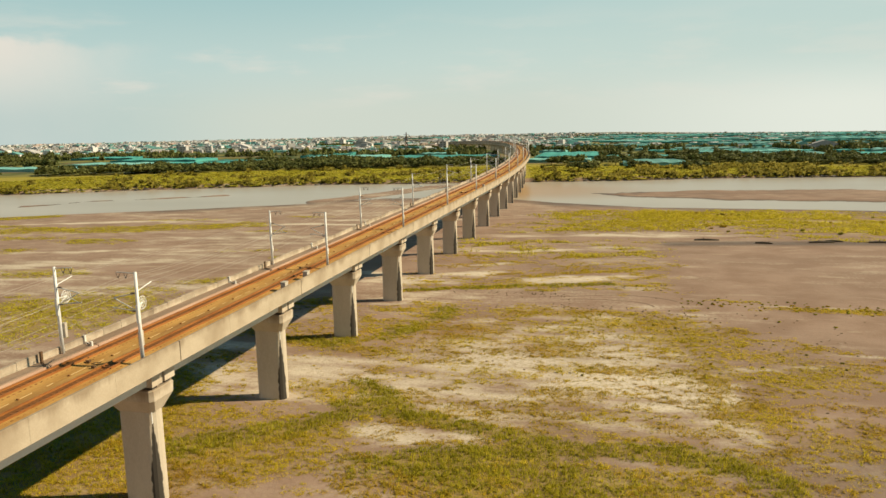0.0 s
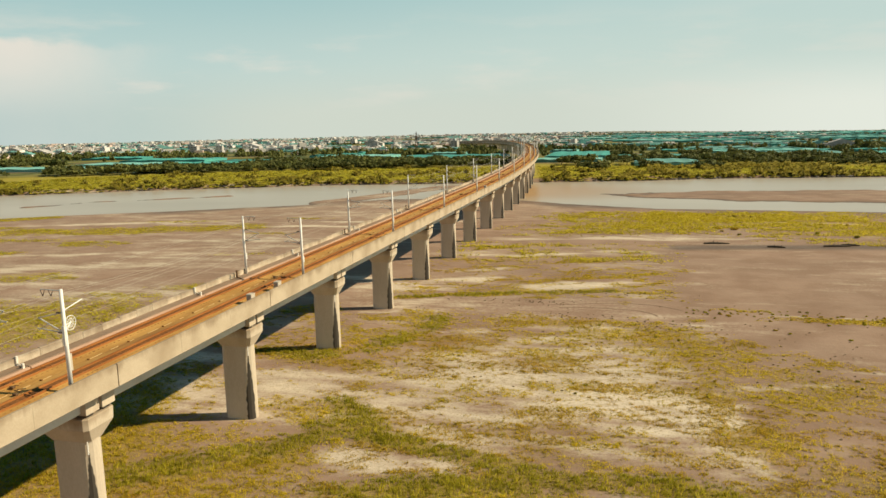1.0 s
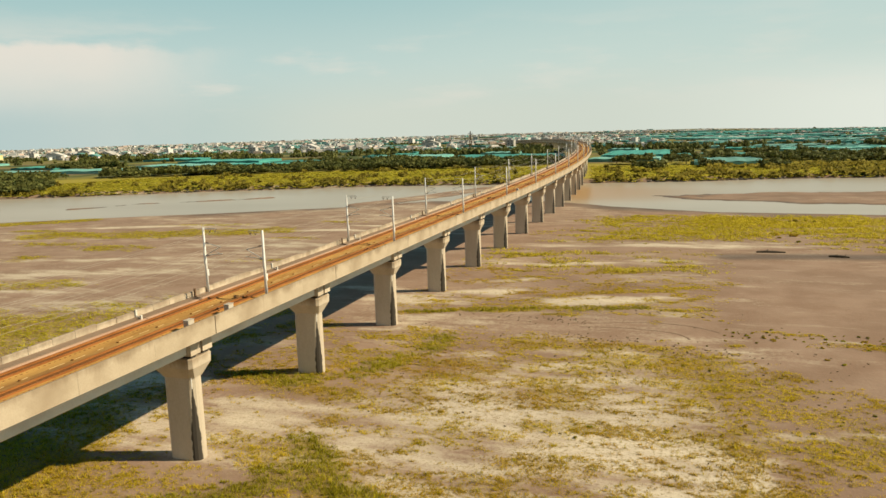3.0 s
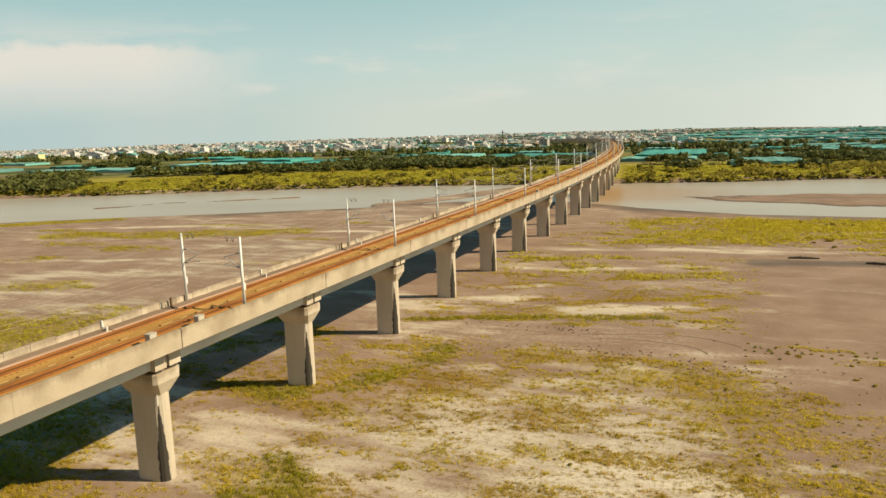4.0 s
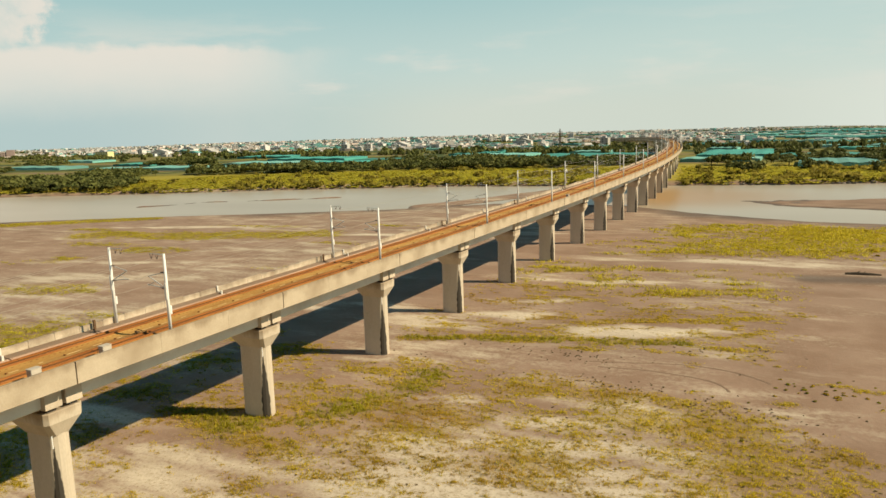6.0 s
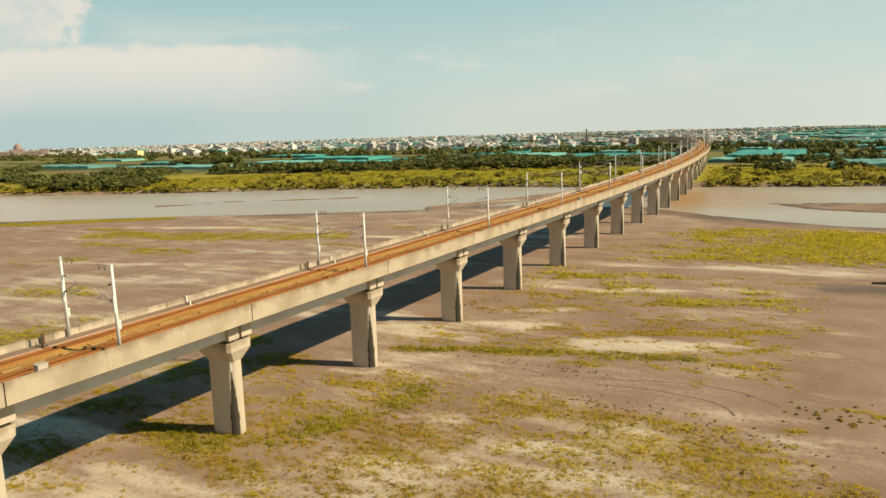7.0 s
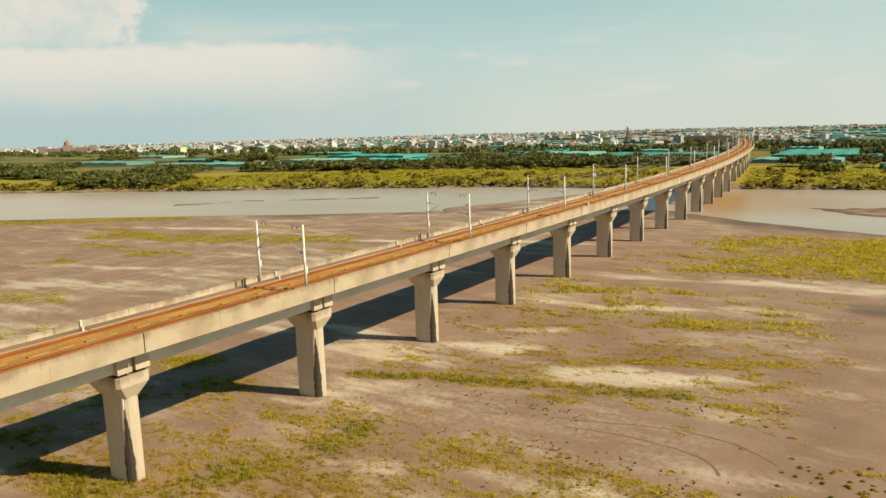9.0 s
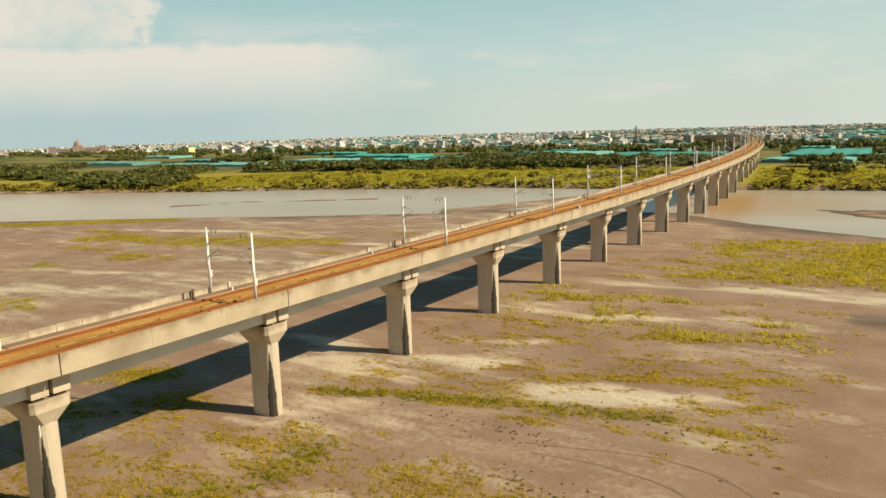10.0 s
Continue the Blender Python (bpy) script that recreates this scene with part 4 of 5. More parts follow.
ref = build_gate_post()
ref.matrix_basis = stand(POLE_S[1] - 1.6, -4.9, DECK + 0.42)
for i, s in enumerate(POLE_S[2:14]):
    copy_thing(ref, stand(s - 1.6, -4.9, DECK + 0.42))


def build_rail_gear(seed):
    """Loose fittings lying on the ballast: bars and clamps."""
    r = random.Random(seed)
    thing = empty("rail_fittings", "dark loose rail fittings lying on the ballast", "rail fittings", "fittings on the ballast")
    for k in range(3):
        bm = bmesh.new()
        x, y, a = r.uniform(-1.6, 1.6), r.uniform(-1.2, 1.2), r.uniform(-0.7, 0.7)
        l = r.uniform(0.35, 0.8)
        tube(bm, [(x - l * math.cos(a), y - l * math.sin(a), 0.07), (x + l * math.cos(a), y + l * math.sin(a), 0.09)], r.uniform(0.035, 0.06), 5)
        part("bar", bm, SCRAP, thing)
    bm = bmesh.new()
    box(bm, -0.2, 0.2, -0.15, 0.15, 0, 0.18, 0, 0.03)
    part("clamp_box", bm, SCRAP, thing)
    return thing


gear = [build_rail_gear(s) for s in range(3)]
r_gear = random.Random(5)
for i in range(18):
    s, x = POLE_S[1 + i // 2] - 3 + r_gear.uniform(-4, 4), r_gear.choice((-2.0, 0.6, 1.0, 2.2, -0.6))
    m = stand(s, x, DECK + 0.40)
    if i < 3:
        gear[i].matrix_basis = m
    else:
        copy_thing(gear[i % 3], m)


# ---- grass and scrub ----
def scatter(template, faces, place, turn, size, tall=None):
    """Copies of a template as one pair of arrays."""
    n, k = len(place), len(template)
    c, s = np.cos(turn)[:, None], np.sin(turn)[:, None]
    tx, ty, tz = template[None, :, 0], template[None, :, 1], template[None, :, 2]
    tall = size if tall is None else tall
    v = np.stack([place[:, 0:1] + size[:, None] * (tx * c - ty * s), place[:, 1:2] + size[:, None] * (tx * s + ty * c), place[:, 2:3] + tall[:, None] * tz], 2)
    f = faces[None, :, :] + (np.arange(n) * k)[:, None, None]
    return v.reshape(-1, 3), f.reshape(-1, faces.shape[1])


def tuft_template(seed, blades=7):
    r = np.random.default_rng(seed)
    v, f = [], []
    for b in range(blades):
        a, lean, h, w = r.uniform(0, 6.28), r.uniform(0.4, 1.0), r.uniform(0.45, 1.0), r.uniform(0.06, 0.13)
        bx, by = r.normal(0, 0.22, 2)
        dx, dy = math.cos(a), math.sin(a)
        base = len(v)
        v += [(bx - dy * w, by + dx * w, -0.1), (bx + dy * w, by - dx * w, -0.1), (bx + dx * lean, by + dy * lean, h)]
        f.append((base, base + 1, base + 2))
    return np.array(v), np.array(f)


def clump_template(seed, leaves=56, core=5, flat=0.8, leaf=0.30):
    """A leafy lump: leaf triangles over an uneven dome, round a dark core."""
    r = np.random.default_rng(seed)
    v, f = [], []
    lobes = [(r.normal(0, 0.34), r.normal(0, 0.34), r.uniform(0.35, 0.62), r.uniform(0.38, 0.58)) for _ in range(5)]
    for i in range(leaves):
        lx, ly, lz, lr = lobes[i % 5]
        d = r.normal(0, 1, 3)
        d[2] = abs(d[2]) * 0.9 - 0.25
        d /= np.linalg.norm(d)
        p = np.array((lx, ly, lz * flat)) + lr * d * np.array((1, 1, flat)) * r.uniform(0.85, 1.08)
        a = np.cross(d, r.normal(0, 1, 3))
        a /= np.linalg.norm(a)
        b = np.cross(d, a) + 0.45 * d * r.uniform(-1, 1)
        base, w = len(v), leaf * r.uniform(0.7, 1.3)
        v += [p - w * a, p + w * a * 0.8 - 0.2 * w * b, p + w * b * 1.2]
        f.append((base, base + 1, base + 2))
    if core:
        for lx, ly, lz, lr in lobes[:core]:
            base = len(v)
            q = 0.86 * lr
            v += [(lx + q, ly, lz * flat), (lx, ly + q, lz * flat), (lx - q, ly, lz * flat), (lx, ly - q, lz * flat), (lx, ly, (lz + q) * flat), (lx, ly, 0.0)]
            f += [(base, base + 1, base + 4), (base + 1, base + 2, base + 4), (base + 2, base + 3, base + 4), (base + 3, base, base + 4), (base + 1, base, base + 5), (base + 2, base + 1, base + 5), (base + 3, base + 2, base + 5), (base, base + 3, base + 5)]
    return np.array(v, float), np.array(f)


def bridge_axis_x(y):
    a = np.arcsin(np.clip((y - BEND) / RADIUS, 0, 0.9))
    return AXIS - RADIUS * (1 - np.cos(a))


def merged(name, groups, mats, label, category, lift=0.0):
    """One stuff object out of several (verts, faces, material) groups."""
    v, f, mi, base = [], [], [], 0
    for gv, gf, m in groups:
        v.append(gv)
        f.append(gf + base)
        mi.append(np.full(len(gf), m))
        base += len(gv)
    v = np.concatenate(v)
    me = mesh_np(name, v, np.concatenate(f), mats, np.concatenate(mi))
    if lift:
        # blades share the lie of the sward
        me.polygons.foreach_set("use_smooth", np.ones(len(me.polygons), bool))
        nv = rng.normal(0, 0.35, v.shape)
        nv[:, 2] = lift
        me.normals_split_custom_set_from_vertices((nv / np.linalg.norm(nv, axis=1)[:, None]).tolist())
    return tagged(new(name, me), label, category, kind="stuff")


def grow_grass(name, region, tries, per, spread, size_range, height, label, gate, mats, coarse=1.0, floor=0.14):
    """Cushions of blades: each try that falls on grass becomes a cluster of tufts."""
    x0, x1, y0, y1 = region
    x, y = rng.uniform(x0, x1, tries), rng.uniform(y0, y1, tries)
    g = grass_at(x, y)
    lush = np.maximum(ribbon(x, y, RIBBONS[1][0], 2.8), np.maximum(ribbon(x, y, RIBBONS[0][0], 2.2), np.maximum(0.7 * ribbon(x, y, RIBBONS[3][0], 3.2), np.maximum(0.9 * ribbon(x, y, RIBBONS[2][0], 3.0), 0.75 * ribbon(x, y, FAR_RIBBONS[0][0], 2.0)))))
    lush = np.clip(np.maximum(lush, 0.75 * blob(x, y, -8, 76, 26, 9)) + 0.9 * (fbm(x, y, 6, 67) - 0.5), 0, 1)
    chance = g + 0.45 * coarse * (fbm(x * 0.45, y, 4.0 * coarse, 31) - 0.5) + 0.95 * (fbm(x * 0.55, y, 1.5 * coarse, 37, 3) - 0.5) + 0.3 * lush
    # the sward thins out towards the border of the region
    chance -= 0.7 * (1 - soft(np.minimum(np.minimum(x - x0, x1 - x), y - y0), 0, 9))
    keep = ((chance > gate + rng.uniform(-0.13, 0.13, tries)) | ((rng.uniform(0, 1, tries) < 0.06) & (y > 62) & (y < 160))) & (g > floor)
    x, y, g, lush = x[keep], y[keep], g[keep], lush[keep]
    # a cluster: thick and tall in the middle, thin at its rim
    n = len(x)
    cid = np.repeat(np.arange(n), per)
    wide = rng.uniform(0.5, 1.5, n) * spread * (0.6 + 0.7 * np.clip(g, 0, 1))
    off = rng.normal(0, 1, (len(cid), 2))
    px, py = x[cid] + off[:, 0] * wide[cid] * 1.7, y[cid] + off[:, 1] * wide[cid]
    rim = np.exp(-0.35 * (off ** 2).sum(1))
    size = rng.uniform(*size_range, len(cid)) * (0.65 + 0.45 * rim)
    tall = size * height * rng.uniform(0.5, 1.0, len(cid)) * (0.35 + 0.75 * rim) * (0.5 + 0.5 * np.clip(g, 0, 1) + 1.3 * lush)[cid]
    place = np.c_[px, py, height_at(px, py)]
    rich = (lush + rng.uniform(-0.2, 0.2, n) > 0.5)[cid]
    dry = ((fbm(x, y, 11, 83) + 0.25 * (fbm(x, y, 2.5, 87) - 0.5) > 0.53) & (y < 150) & (x > -30))[cid] & ~rich
    groups = []
    for k in range(12):
        kind = k // 4
        which = (~rich & ~dry, rich, dry)[kind]
        sel = (np.arange(len(cid)) % 4 == k % 4) & which
        t, f = tuft_template(100 + k, 5)
        groups.append((*scatter(t, f, place[sel], rng.uniform(0, 6.28, sel.sum()), size[sel], tall[sel]), kind))
    merged(name, groups, mats, label, "grass", 0.8)


grow_grass("meadow_grass", (-84, 70, 54, 215), 56000, 9, 0.34, (0.22, 0.46), 0.95, "yellow-green grass tufts scattered over the river flat", 0.42, [GRASS, LUSH, DRYGRASS])
grow_grass("bank_grass", (-60, 175, 205, 342), 14000, 6, 1.1, (0.7, 1.2), 0.95, "dense yellow-green grass along the water", 0.50, [LIME, LUSH, DRYGRASS], 2.2)
grow_grass("shore_grass", (-345, -70, 95, 310), 34000, 4, 1.2, (0.8, 1.4), 0.35, "yellow-green grass patches on the mud flat", 0.44, [LIME, LUSH, DRYGRASS], 1.8)


def tall_tufts():
    """Taller single tufts standing out of the sward and on the sand."""
    n = 60000
    x, y = rng.uniform(-75, 60, n), rng.uniform(62, 335, n)
    g = grass_at(x, y)
    keep = (g + 0.9 * (fbm(x * 0.5, y, 3.2, 57) - 0.5) > rng.uniform(0.35, 1.15, n)) & (g > 0.2) & (rng.uniform(0, 1, n) < np.interp(y, (62, 160, 335), (0.9, 0.6, 0.45)))
    x, y = x[keep], y[keep]
    z = height_at(x, y)
    size = rng.uniform(0.4, 0.75, len(x)) * np.interp(y, (62, 200, 335), (1.0, 1.0, 1.5)) * (0.8 + 0.5 * grass_at(x, y))
    tall = size * rng.uniform(0.5, 1.05, len(x))
    groups = []
    for k in range(4):
        sel = np.arange(len(x)) % 4 == k
        t, f = tuft_template(150 + k, 8)
        t = t * np.array((0.7, 0.7, 1.0))
        groups.append((*scatter(t, f, np.c_[x, y, z][sel], rng.uniform(0, 6.28, sel.sum()), size[sel], tall[sel]), 0))
    merged("tall_grass", groups, [TUFT], "taller yellow-green tufts standing on the river flat", "grass", 0.7)


tall_tufts()


def build_shrub(seed, mat):
    thing = empty("shrub", "low dry green-brown shrub growing on bare mud", "shrub", "shrubs on the mud flat")
    v, f = clump_template(seed, 90, 5, 0.7, 0.20)
    s = new("foliage", mesh_np("foliage", v, f, [mat]))
    s.parent = thing
    bm = bmesh.new()
    tube(bm, [(0, 0, -0.15), (0.05, 0, 0.15), (0.02, 0.05, 0.4)], [0.07, 0.05, 0.02], 5)
    part("stem", bm, BARK, thing)
    return thing


shrubs = [build_shrub(200 + k, (SHRUB, LUSH, DRYGRASS)[k]) for k in range(3)]
count = 0
r_sh = np.random.default_rng(12)
while count < 190:
    big = 1.0
    if count < 130:
        x = 14 + 48 * r_sh.uniform(0, 1) ** 0.9
        y = 162 - 0.07 * (x - 14) + r_sh.normal(0, 2.4)
    elif count < 160:
        x, y, big = r_sh.uniform(30, 115), r_sh.uniform(262, 326), 3.0
    else:
        x, y = r_sh.uniform(-5, 40), r_sh.uniform(105, 160)
    z = float(height_at(np.array([x]), np.array([y]))[0])
    m = pose(x, y, z - 0.05, 0, 0, r_sh.uniform(0, 360)) @ Matrix.Diagonal((*(big * r_sh.uniform(0.2, 0.42),) * 3, 1))
    if count < 3:
        shrubs[count].matrix_basis = m
    else:
        ob = copy_thing(shrubs[count % 3], m)
        ob.scale = m.to_scale()
    count += 1


def debris():
    """Dark clods and withered stumps lying on the mud."""
    r = np.random.default_rng(77)
    spots = []
    for cx, cy, rx, ry, n in ((-15, 166, 11, 3.0, 75), (-8, 154.5, 9, 2.4, 60), (5, 176, 9, 3.5, 40), (9, 150, 9, 3.5, 70), (24, 130, 20, 22, 130), (-36, 150, 10, 10, 40), (-30, 185, 30, 30, 40), (-20, 128, 25, 14, 90)):
        spots.append(np.c_[r.normal(cx, rx * 0.6, n), r.normal(cy, ry * 0.6, n)])
    p = np.concatenate(spots)
    z = height_at(p[:, 0], p[:, 1])
    size = r.uniform(0.05, 0.15, len(p))
    groups = []
    for k in range(4):
        sel = np.arange(len(p)) % 4 == k
        t, f = clump_template(520 + k, 14, 2, 0.8, 0.4)
        groups.append((*scatter(t, f, np.c_[p, z][sel], r.uniform(0, 6.28, sel.sum()), size[sel] * 1.5, size[sel]), 0))
    merged("mud_debris", groups, [CLOD], "dark clods and dead stumps scattered on the mud", "debris")


debris()


# ---- the far bank: reeds, bushes, woods ----
def reeds():
    n = 21000
    x = rng.uniform(-720, 420, n)
    f = far_shore(x)
    depth = np.interp(x, (-720, -540, -470, -430, -330, -230, -60, 0, 60, 130, 420), (24, 30, 60, 130, 150, 140, 130, 118, 105, 72, 50))
    y = f + np.interp(x, (-720, -440, -390, 420), (6.5, 6.0, 1.5, 1.5)) + rng.uniform(0, 1, n) ** 1.15 * depth
    clear = np.abs(x - bridge_axis_x(y)) > 7
    x, y = x[clear], y[clear]
    z = height_at(x, y)
    front = np.exp(-(y - far_shore(x) - 1) / 8)
    dark = (rng.uniform(0, 1, len(x)) < 0.006 + 0.6 * front * (fbm(x, y, 24, 51) > 0.47)) | ((fbm(x, y, 22, 61) > np.where(x < -60, 0.70, 0.60)) & (rng.uniform(0, 1, len(x)) < 0.45))
    size = rng.uniform(2.5, 4.2, len(x)) * np.where(dark, 0.8, 1.0)
    tall = size * np.where(dark, rng.uniform(0.7, 1.25, len(x)), rng.uniform(0.09, 0.20, len(x)))
    groups = []
    for k in range(6):
        t, fc = clump_template(300 + k, 14, 1, 0.9, 0.40)
        for m, which in ((0, ~dark), (1, dark)):
            sel = which & (np.arange(len(x)) % 6 == k)
            groups.append((*scatter(t, fc, np.c_[x, y, z - 0.2][sel], rng.uniform(0, 6.28, sel.sum()), size[sel], tall[sel]), m))
    merged("reed_bed", groups, [REED, SHRUB], "yellow-green reeds and dark bushes along the far bank", "reeds", 1.0)


reeds()


def tree_mesh(seed, leaves=240):
    """Crown of several leafy lumps at the ends of limbs, for a tree one unit high."""
    r = np.random.default_rng(seed)
    lumps = [(0, 0, 0.55, 0.42)] + [(0.26 * math.cos(a), 0.26 * math.sin(a), r.uniform(0.38, 0.66), r.uniform(0.22, 0.34)) for a in np.arange(5) * 1.256 + r.uniform(0, 1)]
    vs, fs, base = [], [], 0
    for i, (x, y, z, s) in enumerate(lumps):
        v, f = clump_template(seed * 10 + i, leaves // 6, 1 if leaves < 300 else 5, 0.8, 0.26 if leaves > 100 else 0.34)
        vs.append(v * s * 1.25 + np.array((x, y, z - 0.32 * s)))
        fs.append(f + base)
        base += len(v)
    return np.concatenate(vs), np.concatenate(fs), lumps


def build_tree(seed):
    thing = empty("tree", "broad dark green tree on the far bank", "tree", "trees on the far bank")
    v, f, lumps = tree_mesh(seed, 420)
    crown = new("crown", mesh_np("crown", v, f, [LEAF]))
    crown.parent = thing
    bm = bmesh.new()
    tube(bm, [(0, 0, -0.08), (0.01, 0, 0.2), (0, 0.01, 0.5)], [0.045, 0.03, 0.012], 7)
    part("trunk", bm, BARK, thing)
    for x, y, z, s in lumps[1:4]:
        bm = bmesh.new()
        tube(bm, [(0, 0, 0.22), (0.5 * x, 0.5 * y, 0.33), (x, y, z)], [0.02, 0.014, 0.006], 5)
        part("limb", bm, BARK, thing)
    return thing


# belts of trees: line, half width, thickness
WEST_BELTS = (
    (((-458, 566), (-400, 586), (-330, 608), (-240, 630), (-140, 650)), 22, 1.3),
    (((-330, 640), (-230, 665), (-135, 682)), 34, 1.15),
    (((-300, 720), (-215, 735)), 16, 0.8),
    (((-345, 905), (-240, 905), (-128, 888)), 30, 1.0),
    (((-430, 1010), (-300, 1040), (-180, 1030)), 22, 0.7),
    (((-412, 392), (-440, 418), (-490, 468), (-545, 535)), 22, 1.35),
    (((-455, 408), (-530, 440), (-640, 452), (-780, 490)), 20, 1.1),
)
EAST_BELTS = (
    (((35, 705), (85, 676), (140, 645), (215, 640), (330, 650)), 24, 1.2),
    (((-15, 812), (70, 792)), 12, 1.0),
    (((-78, 684), (-30, 684), (-4, 700)), 9, 1.2),
    (((62, 722), (125, 705), (210, 712)), 16, 1.2),
    (((70, 830), (115, 845), (220, 812)), 14, 1.0),
    (((62, 905), (130, 930), (230, 900), (330, 910)), 30, 1.0),
    (((-60, 960), (40, 985), (150, 1010)), 16, 0.6),
)
# single clumps: centre and half width
CLUMPS = ((-650, 690, 22), (-575, 668, 12), (-430, 660, 9), (-45, 652, 13), (4, 645, 11), (22, 612, 9), (-690, 760, 20), (-560, 862, 24), (-380, 800, 20), (-20, 575, 8), (60, 590, 8), (-760, 560, 16), (-900, 720, 26), (-470, 930, 22), (110, 800, 14))


def woods_at(x, y):
    """How wooded the farmland is."""
    f = far_shore(x)
    axis = bridge_axis_x(y)
    wood = np.zeros(np.shape(x))
    for pts, half, thick in WEST_BELTS + EAST_BELTS:
        wood = np.maximum(wood, thick * soft(ribbon(x, y, pts, half), 0.1, 0.8))
    for cx, cy, half in CLUMPS:
        wood = np.maximum(wood, blob(x, y, cx, cy, 1.4 * half, half))
    rows = soft(fbm(x * 0.35, y, 40, 71, 3), 0.52, 0.60) * soft(y, 800, 1000) * np.interp(y, (800, 1200, 1800, 2600), (0.7, 0.6, 0.4, 0.3)) * np.where(x > axis, 0.7, 1.0)
    wood = np.maximum(wood, rows)
    return wood * (np.abs(x - axis) > np.where(x > axis, 26, 12)) * (y > f + 5)


NETS = []


def build_nets():
    """Flat shade-net houses over the fields."""
    r = np.random.default_rng(33)
    fixed = [(-552, 626, 128, 40), (-505, 702, 112, 44), (-515, 795, 110, 50), (-800, 640, 115, 38), (-425, 705, 70, 30), (-46, 810, 62, 110), (-50, 705, 60, 34), (33, 655, 50, 62), (22, 752, 60, 40), (165, 765, 64, 80),
             (-180, 780, 116, 90), (-300, 830, 90, 50), (-640, 610, 50, 26), (-700, 700, 60, 34), (-395, 745, 60, 36), (150, 850, 90, 40), (260, 760, 90, 50), (-640, 870, 90, 44), (-930, 800, 90, 40)]
    todo = [(*q, 0) for q in fixed]
    while len(todo) < 290:
        y = r.uniform(830, 2300)
        x = r.uniform(-0.75 * y, 0.42 * y) if len(todo) < 150 else r.uniform(0.0, 0.5) * y
        if abs(x - float(bridge_axis_x(np.array(y)))) < 60:
            continue
        todo.append((x, y, r.uniform(28, 75) * (1.0 if y < 1300 else 1.6), r.uniform(14, 30) * (1.0 if y < 1300 else 1.6), r.uniform(-6, 6)))
    for x, y, w, d, turn in todo:
        z = float(height_at(np.array([x]), np.array([y]))[0])
        thing = empty("net_house", "low teal shade-net house over crops", "shade house", "shade houses on the farmland")
        thing.matrix_basis = pose(x, y, z, 0, 0, turn)
        bays = 4
        bm = bmesh.new()
        ring = []
        for k in range(bays * 2 + 1):
            ring.append((-w / 2 + w * k / (bays * 2), 3.0 if k % 2 else 2.4))
        prof = [(a, b) for a, b in ring] + [(a, b - 0.12) for a, b in ring[::-1]]
        loft(bm, [[(a, yy, b) for a, b in prof] for yy in (-d / 2, d / 2)])
        mat = NET if r.uniform() < 0.62 else NETPALE
        part("net_roof", bm, mat, thing)
        bm = bmesh.new()
        for x0, x1, y0, y1 in ((-w / 2, w / 2, -d / 2, -d / 2 + 0.1), (-w / 2, w / 2, d / 2 - 0.1, d / 2), (-w / 2, -w / 2 + 0.1, -d / 2 + 0.1, d / 2 - 0.1), (w / 2 - 0.1, w / 2, -d / 2 + 0.1, d / 2 - 0.1)):
            box(bm, x0, x1, y0, y1, -0.5, 2.3)
        part("net_wall", bm, mat, thing)
        NETS.append((x, y, w / 2 + 4, d / 2 + 4))


build_nets()


def off_nets(x, y, keep_front=0.0):
    ok = np.ones(np.shape(x), bool)
    for nx_, ny_, hw, hd in NETS:
        ok &= (np.abs(x - nx_) > hw) | (y - ny_ > hd) | (y - ny_ < -hd - keep_front)
    return ok


def plant_woods():
    n = 110000
    y = rng.uniform(380, 2600, n)
    x = rng.uniform(-1.5, 0.55, n) * (y + 150)
    ok = (y > far_shore(x) + 6) & (rng.uniform(0, 1, n) < woods_at(x, y) * np.interp(y, (400, 900, 2600), (0.80, 0.45, 0.24)) * 1.15)
    x, y = x[ok], y[ok]
    ok = off_nets(x, y, 4.0)
    x, y = x[ok], y[ok]
    z = height_at(x, y)
    tall = rng.uniform(3.4, 7.6, len(x)) * (0.7 + 0.9 * (fbm(x, y, 34, 91) - 0.3)) * np.where(y < 1000, 1.45, 0.8)
    wide = tall * rng.uniform(0.9, 1.35, len(x))
    groups = []
    for k in range(6):
        near, far = (y < 800), (y >= 800)
        for sel0, leaves in ((near, 96), (far, 0)):
            sel = sel0 & (np.arange(len(x)) % 6 == k)
            v, f = tree_mesh(40 + k, leaves)[:2] if leaves else clump_template(440 + k, 18, 2, 0.95, 0.36)
            v = v if leaves else v * np.array((0.62, 0.62, 0.95))
            groups.append((*scatter(v, f, np.c_[x, y, z - 0.12 * tall][sel], rng.uniform(0, 6.28, sel.sum()), wide[sel], tall[sel]), 0))
    merged("woodland", groups, [LEAF], "dark green trees in rows and woods over the farmland", "woods")
    return len(x)


plant_woods()

